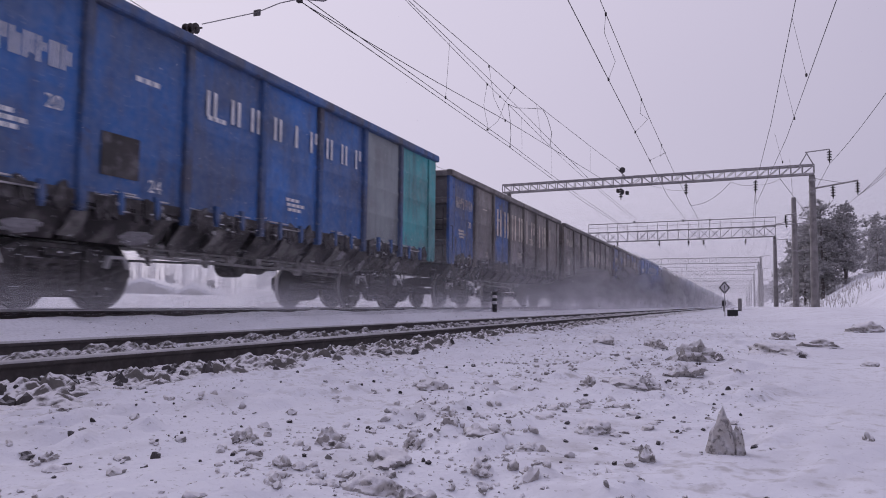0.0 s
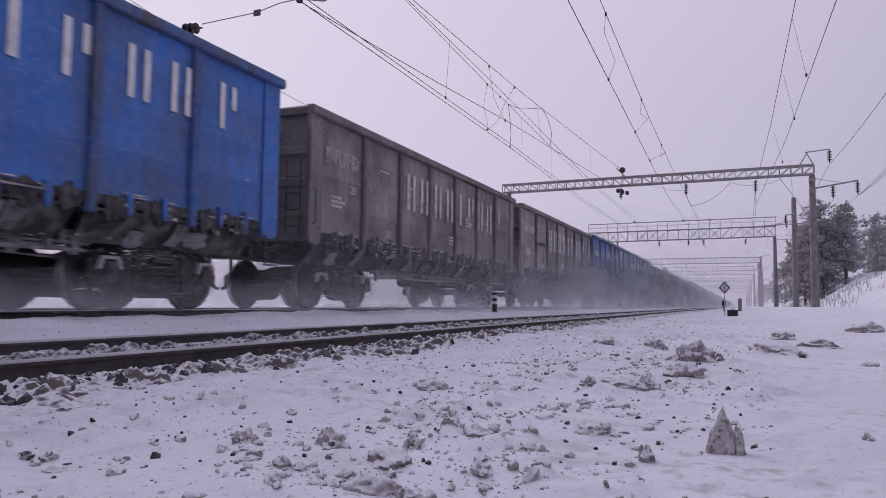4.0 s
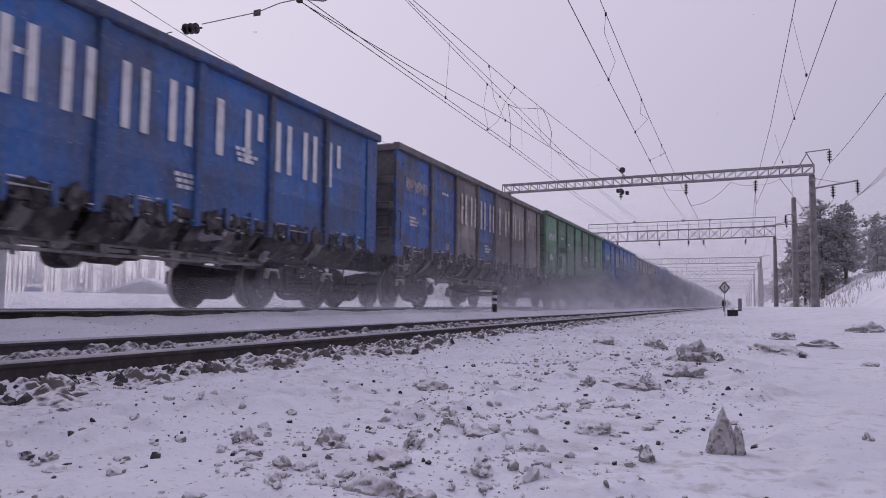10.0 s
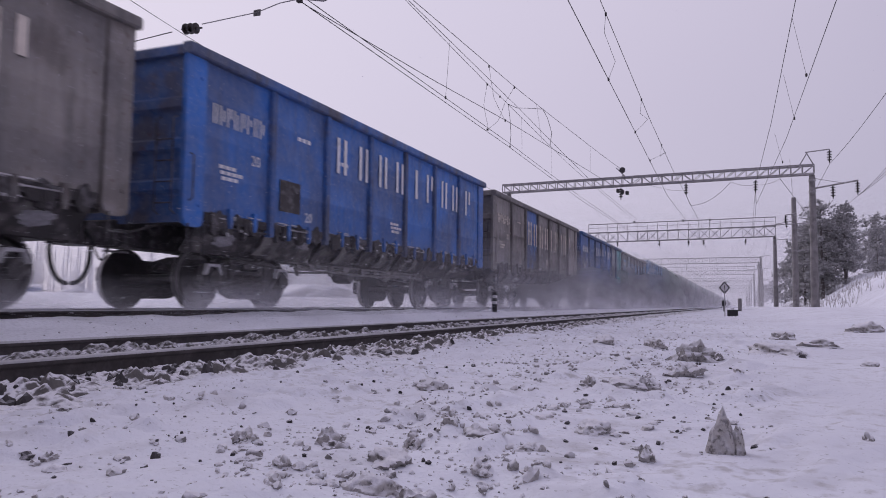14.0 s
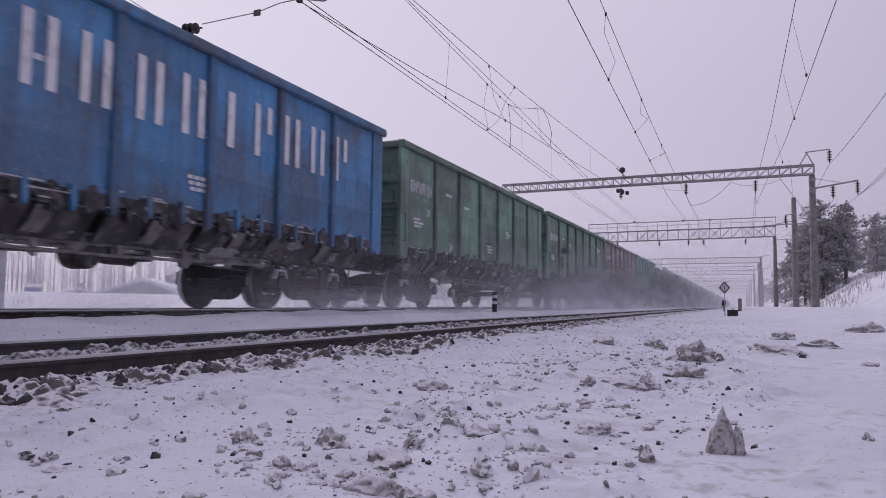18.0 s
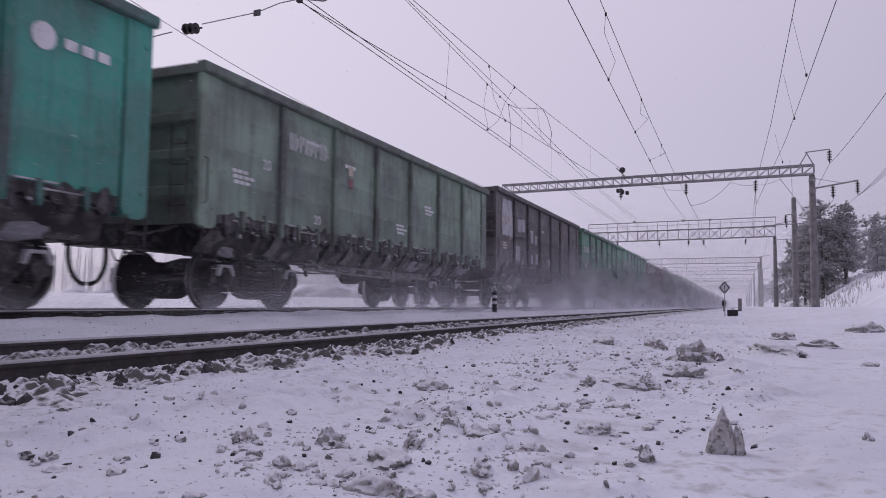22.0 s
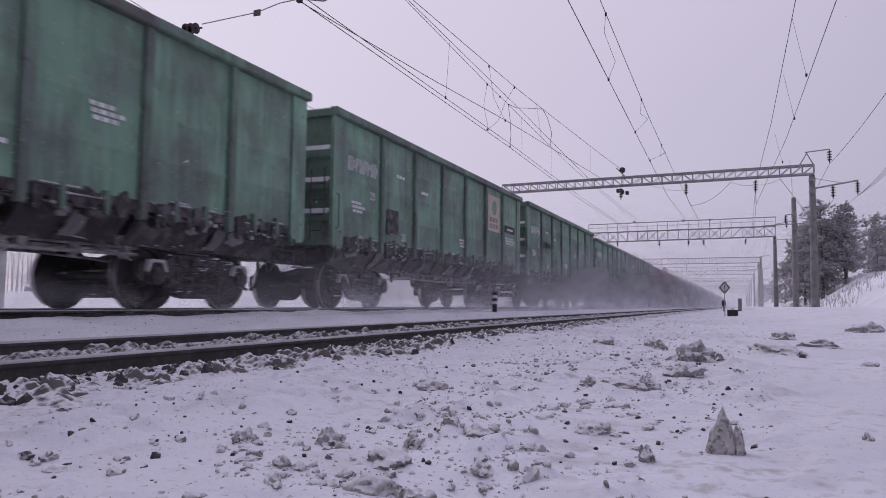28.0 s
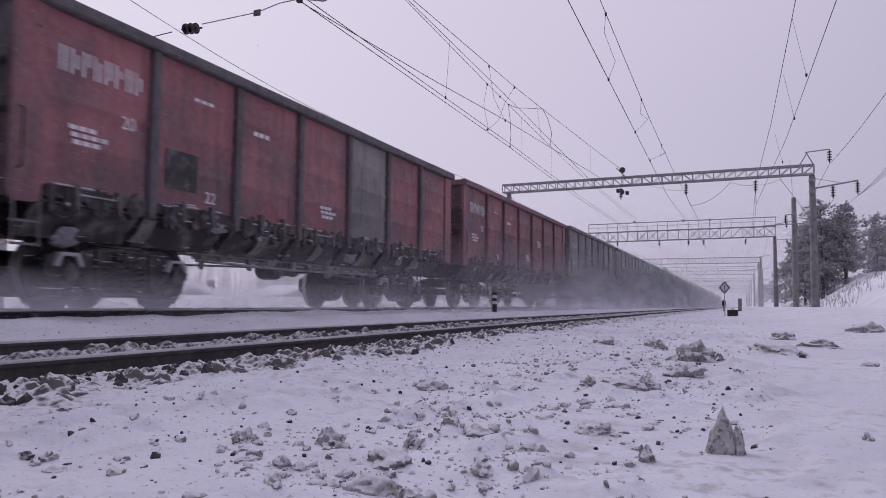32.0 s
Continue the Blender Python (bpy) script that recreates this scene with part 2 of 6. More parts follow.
BLACK = plain("black_box_paint", (0.02, 0.02, 0.022), 0.6, vary=0.2)
WHITE = plain("white_sign_paint", (0.62, 0.61, 0.63), 0.6, vary=0.1, dirt=(0.4, 0.38, 0.38), dirt_level=0.3)


def plume_material(name, density, fade, top, lo=0.33, hi=0.68, grow=None, climb=None, drawn=0.6):
    """Airborne powder snow: thin below, thinner above, torn by the wind."""
    m, nt, bsdf, vec = start(name, 1.0)
    nt.nodes.remove(bsdf)
    raw = nt.nodes.new("ShaderNodeTexCoord").outputs["Object"]
    sep = nt.nodes.new("ShaderNodeSeparateXYZ")
    nt.links.new(raw, sep.inputs[0])
    height = sep.outputs[2]
    if climb:   # its top rises along the line
        tall = nt.nodes.new("ShaderNodeMapRange")
        for key, v in zip(("To Min", "To Max", "From Min", "From Max"), climb):
            tall.inputs[key].default_value = v
        nt.links.new(sep.outputs[1], tall.inputs["Value"])
        share = nt.nodes.new("ShaderNodeMath")
        share.operation = "DIVIDE"
        nt.links.new(height, share.inputs[0])
        nt.links.new(tall.outputs[0], share.inputs[1])
        height = share.outputs[0]
    rise = ramp(nt, height, top, fade)
    torn = ramp(nt, grain(nt, vec, 0.9, 4.0, (1.0, drawn, 1.0)), lo, hi)
    thick = nt.nodes.new("ShaderNodeMath")
    thick.operation = "MULTIPLY"
    nt.links.new(rise, thick.inputs[0])
    nt.links.new(torn, thick.inputs[1])
    level = nt.nodes.new("ShaderNodeMath")
    level.operation, level.inputs[1].default_value = "MULTIPLY", density
    nt.links.new(thick.outputs[0], level.inputs[0])
    if grow:    # thickens along the line
        more = nt.nodes.new("ShaderNodeMath")
        more.operation = "MULTIPLY"
        nt.links.new(ramp(nt, sep.outputs[1], *grow), more.inputs[0])
        nt.links.new(level.outputs[0], more.inputs[1])
        level = more
    both = nt.nodes.new("ShaderNodeMixShader")
    both.inputs[0].default_value = 0.5
    for i, kind in ((1, "ShaderNodeBsdfDiffuse"), (2, "ShaderNodeBsdfTranslucent")):
        n = nt.nodes.new(kind)
        n.inputs["Color"].default_value = (0.92, 0.91, 0.95, 1)
        nt.links.new(n.outputs[0], both.inputs[i])
    mix = nt.nodes.new("ShaderNodeMixShader")
    nt.links.new(level.outputs[0], mix.inputs[0])
    nt.links.new(nt.nodes.new("ShaderNodeBsdfTransparent").outputs[0], mix.inputs[1])
    nt.links.new(both.outputs[0], mix.inputs[2])
    nt.links.new(mix.outputs[0], nt.nodes["Material Output"].inputs["Surface"])
    return m


PLUME = plume_material("whirled_snow", 0.45, -0.05, 0.48, 0.38, 0.66, drawn=0.25)
VEIL = plume_material("fine_snow_veil", 0.73, 0.0, 1.0, 0.0, 0.6, (6.0, 38.0), (1.4, 8.0, 8.0, 110.0), 0.13)
MIST = plume_material("hanging_snow_mist", 0.55, 0.1, 3.6, 0.10, 0.5)
HAZY = plume_material("far_snow_haze", 0.21, 0.0, 1.0, -0.3, 0.5, None, (12.0, 34.0, 62.0, 270.0))
FLAKE = plain("snow_flake", (0.86, 0.85, 0.88), 0.9, vary=0.02)
# twigs lightened: the fog they stand in is painted into their grey
TWIG = plain("haze_pale_twig", (0.40, 0.38, 0.385), 0.9)


# ---- mesh building ----
class Form:
    """Collects shaped pieces of ONE part, then becomes a mesh."""

    def __init__(self):
        self.v, self.f = [], []

    def add(self, verts, faces):
        n = len(self.v)
        self.v.extend(tuple(p) for p in verts)
        self.f.extend(tuple(i + n for i in q) for q in faces)
        return self

    def box(self, x0, x1, y0, y1, z0, z1, c=0.0, m=None):
        """A block with chamfered edges of width c."""
        c = min(c, (x1 - x0) * 0.45, (y1 - y0) * 0.45, (z1 - z0) * 0.45)
        if c <= 0:
            vs = [(x, y, z) for x in (x0, x1) for y in (y0, y1) for z in (z0, z1)]
            fs = [(0, 1, 3, 2), (4, 6, 7, 5), (0, 4, 5, 1), (2, 3, 7, 6), (0, 2, 6, 4), (1, 5, 7, 3)]
        else:
            vs, at = [], {}
            X, Y, Z = (x0, x1), (y0, y1), (z0, z1)
            s = (c, -c)
            for i in (0, 1):
                for j in (0, 1):
                    for k in (0, 1):
                        for a in range(3):
                            p = [X[i] + s[i], Y[j] + s[j], Z[k] + s[k]]
                            p[a] = (X[i], Y[j], Z[k])[a]
                            at[i, j, k, a] = len(vs)
                            vs.append(tuple(p))
            q = lambda *keys: tuple(at[k] for k in keys)
            fs = [q((0, 0, 0, 0), (0, 0, 1, 0), (0, 1, 1, 0), (0, 1, 0, 0)), q((1, 0, 0, 0), (1, 1, 0, 0), (1, 1, 1, 0), (1, 0, 1, 0)),
                  q((0, 0, 0, 1), (1, 0, 0, 1), (1, 0, 1, 1), (0, 0, 1, 1)), q((0, 1, 0, 1), (0, 1, 1, 1), (1, 1, 1, 1), (1, 1, 0, 1)),
                  q((0, 0, 0, 2), (0, 1, 0, 2), (1, 1, 0, 2), (1, 0, 0, 2)), q((0, 0, 1, 2), (1, 0, 1, 2), (1, 1, 1, 2), (0, 1, 1, 2))]
            for i in (0, 1):
                for j in (0, 1):
                    fs.append(q((i, j, 0, 0), (i, j, 1, 0), (i, j, 1, 1), (i, j, 0, 1)))
                    fs.append(q((i, 0, j, 0), (i, 1, j, 0), (i, 1, j, 2), (i, 0, j, 2)))
                    fs.append(q((0, i, j, 1), (1, i, j, 1), (1, i, j, 2), (0, i, j, 2)))
                    for k in (0, 1):
                        fs.append(q((i, j, k, 0), (i, j, k, 1), (i, j, k, 2)))
        if m is not None:
            vs = [tuple(m @ Vector(p)) for p in vs]
        return self.add(vs, fs)

    def tube(self, pts, r, n=6, close=True):
        """A round bar along points; r is one radius or one for each point."""
        pts = [Vector(p) for p in pts]
        rs = r if isinstance(r, (list, tuple)) else [r] * len(pts)
        vs, fs = [], []
        for i, p in enumerate(pts):
            d = (pts[min(i + 1, len(pts) - 1)] - pts[max(i - 1, 0)]).normalized()
            a = d.orthogonal().normalized() if i == 0 else (a - d * a.dot(d)).normalized()
            b = d.cross(a)
            for k in range(n):
                w = 2 * math.pi * k / n
                vs.append(p + (a * math.cos(w) + b * math.sin(w)) * rs[i])
        for i in range(len(pts) - 1):
            for k in range(n):
                fs.append((i * n + k, i * n + (k + 1) % n, (i + 1) * n + (k + 1) % n, (i + 1) * n + k))
        if close:
            fs.append(tuple(reversed(range(n))))
            fs.append(tuple((len(pts) - 1) * n + k for k in range(n)))
        return self.add(vs, fs)

    def lathe(self, prof, centre, axis, n=16):
        """prof: (along, radius) pairs turned about an axis 'x', 'y' or 'z'."""
        vs, fs = [], []
        for a, r in prof:
            for k in range(n):
                w = 2 * math.pi * k / n
                c, s = r * math.cos(w), r * math.sin(w)
                p = {"x": (a, c, s), "y": (s, a, c), "z": (c, s, a)}[axis]
                vs.append(tuple(p[i] + centre[i] for i in range(3)))
        for i in range(len(prof) - 1):
            for k in range(n):
                fs.append((i * n + k, i * n + (k + 1) % n, (i + 1) * n + (k + 1) % n, (i + 1) * n + k))
        fs.append(tuple(reversed(range(n))))
        fs.append(tuple((len(prof) - 1) * n + k for k in range(n)))
        return self.add(vs, fs)

    def prism(self, outline, axis, a, b):
        """A flat outline, pushed from a to b along an axis. Outline pairs: x: (y, z), y: (x, z), z: (x, y)."""
        n = len(outline)
        place = {"x": lambda p, t: (t, p[0], p[1]), "y": lambda p, t: (p[0], t, p[1]), "z": lambda p, t: (p[0], p[1], t)}[axis]
        vs = [place(p, t) for t in (a, b) for p in outline]
        fs = [tuple(range(n)), tuple(range(2 * n - 1, n - 1, -1))] + [(i, (i + 1) % n, n + (i + 1) % n, n + i) for i in range(n)]
        return self.add(vs, fs)

    def mesh(self, name, material=None, smooth=True):
        me = bpy.data.meshes.new(name)
        me.from_pydata([tuple(p) for p in self.v], [], self.f)
        bm = bmesh.new()
        bm.from_mesh(me)
        bmesh.ops.recalc_face_normals(bm, faces=bm.faces)
        bm.to_mesh(me)
        bm.free()
        if smooth:
            me.shade_smooth()
            me.set_sharp_from_angle(angle=radians(38))
        if material:
            me.materials.append(material)
        return me


def quick(name, verts, faces, material):
    me = bpy.data.meshes.new(name)
    me.from_pydata(verts, [], faces)
    me.materials.append(material)
    return me


def part(name, mesh, parent, material=None, at=None, label=""):
    """Links a mesh as one part under its thing; a material given here replaces the mesh's own on this part alone."""
    ob = new(name, mesh)
    ob.parent = parent
    if at is not None:
        ob.matrix_basis = at if isinstance(at, Matrix) else Matrix.Translation(at)
    if material is not None:
        ob.material_slots[0].link = "OBJECT"
        ob.material_slots[0].material = material
    if label:
        tagged(ob, label)
    return ob


def thing(name, at, label, category, group="", kind=""):
    ob = new(name)
    ob.empty_display_size = 0.3
    ob.matrix_basis = at if isinstance(at, Matrix) else Matrix.Translation(at)
    return tagged(ob, label, category, group, kind)


def smooth(a, b, x):
    t = min(1.0, max(0.0, (x - a) / (b - a)))
    return t * t * (3 - 2 * t)


TRAIN_X, NEAR_X, NEAR_Z = -8.74, -4.383, -0.188


def ground_z(x, y):
    """Height of the snow."""
    z = -0.29
    if x < -5.2:
        z = -0.29 + 0.21 * smooth(-5.5, -7.3, x)
        z -= 0.25 * smooth(-11.0, -16.0, x)
    z += 0.40 * smooth(0.2, 3.4, x) * smooth(6, 40, y)
    bank = max(0.0, x - 5.2 - 0.6 * math.sin(y * 0.11))
    z += 3.9 * (1 - math.exp(-(bank ** 1.25) / 6.0)) + 0.05 * max(0.0, x - 14)
    z += 1.25 * math.exp(-((x + 41) / 5.0) ** 2)
    near = 1.0 - smooth(25, 60, math.hypot(x, y))
    rough_area = smooth(-3.35, -3.0, x) if x > -4.0 else smooth(-5.3, -5.9, x) * (1 - 0.8 * smooth(-7.2, -7.6, x))
    z += rough_area * (0.10 + 0.9 * near) * (0.034 * noise.noise((x * 1.1, y * 0.8, 3.1)) + 0.016 * noise.noise((x * 4.0, y * 3.0, 7.7)) + 0.010 * noise.noise((x * 13.0, y * 11.0, 1.3)))
    if near > 0.5 and -3.4 < x < 0.8:
        crust = noise.noise((x * 2.6, y * 1.9, 4.4)) + 0.5 * noise.noise((x * 7.5, y * 6.0, 2.0))
        z += 0.020 * rough_area * smooth(0.16, 0.42, crust) * smooth(0.8, 0.1, x)
        z += 0.022 * rough_area * smooth(-0.05, 0.30, noise.noise((x * 11.0, y * 8.0, 5.5))) * smooth(-0.15, 0.25, crust) * smooth(0.6, -0.2, x)
    z -= 0.04 * math.exp(-((x + 3.50) / 0.13) ** 2)
    if -8.0 < x < -5.4 and y < 40:      # scoured hollow by the rail, then drifts
        z -= 0.03 * smooth(-6.8, -7.5, x) * smooth(10.2, 8.8, y)
        z += 0.05 * smooth(-7.75, -7.4, x) * smooth(-5.5, -6.2, x) * (noise.noise((x * 1.3, y * 0.8, 2.2)) + 0.5 * noise.noise((x * 4.0, y * 3.0, 8.2)))
    if x > 6:
        z += 0.35 * noise.noise((x * 0.25, y * 0.2, 5.0))
    return z


# ---- ground: one sheet of snow to the horizon ----
def spread(stops):
    """Coordinates between stops (value, step)."""
    out = []
    for (a, s), (b, _) in zip(stops, stops[1:]):
        n = max(1, round((b - a) / s))
        out += [a + (b - a) * i / n for i in range(n)]
    return out + [stops[-1][0]]


def build_ground():
    xs = spread([(-1500, 250), (-300, 40), (-80, 6), (-20, 0.8), (-11, 0.35), (-8.0, 0.07), (-5.2, 0.2), (-3.6, 0.034), (0.6, 0.08), (2.2, 0.3), (6, 0.5), (20, 3), (80, 30), (300, 200), (1500, 1)])
    ys = spread([(-300, 60), (-30, 4), (0, 0.25), (1.0, 0.030), (4.5, 0.055), (12, 0.16), (25, 0.5), (60, 1.6), (140, 8), (400, 60), (2500, 1)])
    verts = [(x, y, ground_z(x, y)) for y in ys for x in xs]
    n = len(xs)
    faces = [(j * n + i, j * n + i + 1, (j + 1) * n + i + 1, (j + 1) * n + i) for j in range(len(ys) - 1) for i in range(n - 1)]
    me = quick("ground", verts, faces, SNOW)
    me.shade_smooth()
    return tagged(new("ground", me), "wind-packed dirty white snow over the railway embankment", "snow ground", kind="structure")


build_ground()


# ---- tracks ----
def rail_mesh():
    side = [(0.075, 0.0), (0.072, 0.012), (0.02, 0.03), (0.011, 0.05), (0.011, 0.13), (0.034, 0.145), (0.037, 0.165), (0.034, 0.176), (0.022, 0.18)]
    prof = side + [(-x, z) for x, z in reversed(side)]
    f = Form()
    f.prism([(x, z - 0.18) for x, z in prof], "y", -25, 420)
    me = f.mesh("rail", RAIL_SIDE)
    me.materials.append(RAIL_TOP)
    for p in me.polygons:
        if p.normal.z > 0.2 and p.center.z > -0.012:
            p.material_index = 1
    return me


RAIL = rail_mesh()


def track(name, x, z, first, count, label):
    t = thing(name, (x, 0, z), label, "railway track", kind="structure")
    for s in (-1, 1):
        part("rail", RAIL, t, at=(s * 0.7975, 0, 0), label="dark rusty rail with a worn bright head")
    f = Form()
    f.prism([(-1.35, -0.40), (-1.35, -0.24), (-1.32, -0.225), (-0.55, -0.19), (-0.4, -0.215), (0.4, -0.215), (0.55, -0.19), (1.32, -0.225), (1.35, -0.24), (1.35, -0.40)], "y", -0.13, 0.13)
    sl = f.mesh("sleeper", SLEEPER)
    g = Form()
    for s in (-1, 1):
        for o in (-0.11, 0.11):
            g.box(s * 0.7975 + o - 0.03, s * 0.7975 + o + 0.03, -0.05, 0.05, -0.19, -0.145, 0.008)
            g.tube([(s * 0.7975 + o, 0, -0.16), (s * 0.7975 + o, 0, -0.10)], 0.013, 6)
    clip = g.mesh("fastening", GEAR)
    for i in range(count):
        y = first + i * 0.545
        part("sleeper", sl, t, at=(0, y, 0))
        if y < 26:
            part("fastening", clip, t, at=(0, y, 0), label="bolted rail clip")
    return t


track("near_track", NEAR_X, NEAR_Z, -2.0, 150, "empty snow-drifted railway track on concrete sleepers")
track("train_track", TRAIN_X, 0.0, 2.0, 110, "railway track under the passing train, drifted with snow")


# ---- stones, clods and crumbs ----
def lump(w, d, h, seed, detail=2, rough=0.35, sharp=0.0):
    """A rough lump that stands on z = 0."""
    bm = bmesh.new()
    bmesh.ops.create_icosphere(bm, subdivisions=detail, radius=1.0)
    for v in bm.verts:
        p = v.co.copy()
        k = 1 + rough * noise.noise(p * 1.3 + Vector((seed, 0, 0))) + rough * 0.6 * noise.noise(p * 3.1 + Vector((0, seed, 0))) + rough * 0.22 * noise.noise(p * 7.0 + Vector((0, 0, seed))) + rough * 0.12 * noise.noise(p * 15.0 + Vector((seed, seed, 0))) - rough * 0.25 * abs(noise.noise(p * 2.3 + Vector((seed, 2.0, seed)))) - rough * 0.25 * abs(noise.noise(p * 5.5 + Vector((seed, 2.0, 4.0))))
        p *= k
        up = max(0.0, p.z)
        pinch = 1 - sharp * min(1, up)
        v.co = Vector((p.x * w / 2 * pinch, p.y * d / 2 * pinch, p.z * h if p.z > 0 else p.z * h * 0.3))
    return bm


def clod(x, y, w, h, seed, dark=False, sharp=0.0, rough=0.62):
    bm = lump(w * (0.95 if dark else 1.15), w * 0.8, h * (0.75 if dark else 0.85), seed, 2 if dark else (3 if w < 0.05 else 4), 0.6 if dark else rough, sharp)
    me = bpy.data.meshes.new("stone" if dark else "snow_clod")
    bm.to_mesh(me)
    bm.free()
    me.materials.append(STONE if dark else CLOD)
    if not dark:
        me.shade_smooth()
        me.set_sharp_from_angle(angle=radians(50))
    ob = new("stone" if dark else "snow_clod", me)
    ob.matrix_basis = pose(x, y, ground_z(x, y) - 0.006, 0, 0, seed * 47 % 360)
    if dark:
        return tagged(ob, "dark angular track stone lying on the snow", "stone", "stones on the snow")
    return tagged(ob, "grey crusted clod of dirty snow on the snowfield", "snow clod", "snow clods beside the track")


def stones(name, places, material, label, category, kind="stuff", fine=False, rounded=False):
    """Many small angular pieces in one mesh: places are (x, y, z, size, flatness)."""
    base = []
    for s in range(6):
        bm = bmesh.new()
        if fine:
            bmesh.ops.create_uvsphere(bm, u_segments=4, v_segments=2, radius=1.0)
        else:
            bmesh.ops.create_icosphere(bm, subdivisions=1 + rounded, radius=1.0)
        bm.verts.ensure_lookup_table()
        bm.verts.index_update()
        pts = np.array([tuple(v.co * (1 + (0.5 if rounded else 0.8) * noise.noise(v.co * 1.7 + Vector((s * 9.1, 0, 0))) + (0.35 * noise.noise(v.co * 4.1 + Vector((0, s * 5.3, 0))) if rounded else 0))) for v in bm.verts])
        base.append((pts, np.array([[v.index for v in f.verts] for f in bm.faces])))
        bm.free()
    rng = np.random.default_rng(len(places))
    vs, fs, n = [], [], 0
    for i, (x, y, z, size, flat) in enumerate(places):
        pts, tri = base[i % 6]
        a = rng.uniform(0, 6.283)
        sx, sy = size * rng.uniform(0.7, 1.3), size * rng.uniform(0.6, 1.1)
        turn = np.array(Euler((rng.normal(0, 0.5), rng.normal(0, 0.5), a)).to_matrix())
        q = (pts * np.array([sx, sy, size * flat])) @ turn.T
        vs.append(q + np.array([x, y, z]))
        fs.append(tri + n)
        n += len(pts)
    me = quick(name, np.concatenate(vs).tolist(), np.concatenate(fs).tolist(), material)
    if rounded:
        me.shade_smooth()
        me.set_sharp_from_angle(angle=radians(45))
    return tagged(new(name, me), label, category, kind=kind)


def build_scatter():
    rng = random.Random(7)
    places = []
    # ballast heaped between the sleepers along the rails of the near track
    for i in range(4200):
        y = 0.3 + 45 * rng.random() ** 1.7
        side = rng.random()
        beat = math.cos(2 * math.pi * (y + 2.0) / 0.545)
        if rng.random() > 0.6 - 0.4 * beat:
            continue
        if side < (0.25 if y < 7 else 0.55):
            off = abs(rng.gauss(0, 0.15))
            x, z = -3.40 + 1.5 * off, -0.300
        else:
            x, z = rng.uniform(-5.0, -3.72), -0.30
        s = rng.uniform(0.008, 0.032)
        places.append((x, y, z + rng.uniform(-0.015, 0.012), s, rng.uniform(0.6, 1.0)))
    stones("ballast_stones", places, BALLAST, "grey crushed ballast stones, frosted with snow, along the rails", "ballast")
    # crusted snow and stone heaped in the sleeper bays, outside and between the near rails
    def bay(x, y):
        beat = 0.5 - 0.5 * math.cos(2 * math.pi * (y + 2.0) / 0.545 + 0.9 * noise.noise((y * 0.7, 3.3, 0)))
        rise = 0.2 + 0.8 * beat
        if x > -3.585:
            out = x + 0.22 * noise.noise((y * 1.7, 8.0, 0)) + 0.10 * noise.noise((y * 6.0, 1.0, 0))
            mask = smooth(-2.46, -2.80, out) * smooth(-3.52, -3.36, x)
            skew = y + 0.35 * (x + 3.4)     # stones under the snow, in slanting heaps
            heap = 0.45 + 0.55 * math.cos(2 * math.pi * (skew + 2.27) / 0.545 + 1.3 * noise.noise((y * 0.9, x, 0)))
            heap = max(0.0, heap) * (0.30 + 0.70 * smooth(-3.40, -3.02, x))
            fine, far = 1.0 - 1.8 * abs(noise.noise((x * 9.0, skew * 7.0, 3.7))), smooth(3.4, 5.0, y)
            coarse = 1.0 - 2.0 * abs(noise.noise((x * 4.5, skew * 3.6, 6.2)))
            lumps = fine + (coarse - fine) * 0.7 * far + 0.6 * noise.noise((x * 17.0, skew * 15.0, 9.1))
            grit = 0.010 * noise.noise((x * 38.0, y * 34.0, 2.4)) + 0.006 * noise.noise((x * 80.0, y * 76.0, 5.4))
            return -0.312 + mask * (0.014 + (0.018 + (0.05 + 0.03 * far) * heap) * max(0.0, lumps) + grit)
        else:
            rise *= smooth(-3.66, -3.85, x) * smooth(-5.08, -4.8, x) * 0.078
        body = 0.55 + 0.9 * noise.noise((x * 6.0, y * 5.0, 1.7)) + 0.55 * abs(noise.noise((x * 15.0, y * 13.0, 6.1)))
        grit = 0.020 * noise.noise((x * 31.0, y * 29.0, 2.4)) + 0.010 * noise.noise((x * 70.0, y * 66.0, 5.4))
        return -0.322 + rise * max(0.0, body) * 1.35 + grit * (0.3 + 6 * rise)
    for x0, x1, fine, stuff in ((-3.545, -2.45, 0.015, SHOULDER), (-5.10, -3.62, 0.026, CRUST)):
        xs = spread([(x0, fine), (x1, 1)])
        ys = spread([(0.5, fine), (6.0, fine * 1.6), (16.0, 0.06), (60.0, 1)])
        n = len(xs)
        vs = [(x, y, bay(x, y)) for y in ys for x in xs]
        fs = [(p * n + q, p * n + q + 1, (p + 1) * n + q + 1, (p + 1) * n + q) for p in range(len(ys) - 1) for q in range(n - 1)]
        me = quick("ballast_crust", vs, fs, stuff)
        me.shade_smooth()
        tagged(new("ballast_crust", me), "crusted heaps of snow and ballast in the sleeper bays", "ballast", kind="stuff")
    dark = []
    for i in range(4200):
        y = 0.6 + 38 * rng.random() ** 1.8
        x = -3.40 + abs(rng.gauss(0, 0.32)) if rng.random() < (0.12 if y < 6 else 0.35) else rng.uniform(-3.3, 0.1)
        s = rng.uniform(0.004, 0.012) if x > -3.0 else rng.uniform(0.014, 0.04)
        if x > -3.0 and rng.random() < 0.72:
            continue
        dark.append((x, y, ground_z(x, y) + 0.3 * s, s, rng.uniform(0.6, 1.1)))
    stones("dark_gravel", dark, STONE, "dark gravel and coal grains strewn on the snow", "gravel")
    crumbs = []
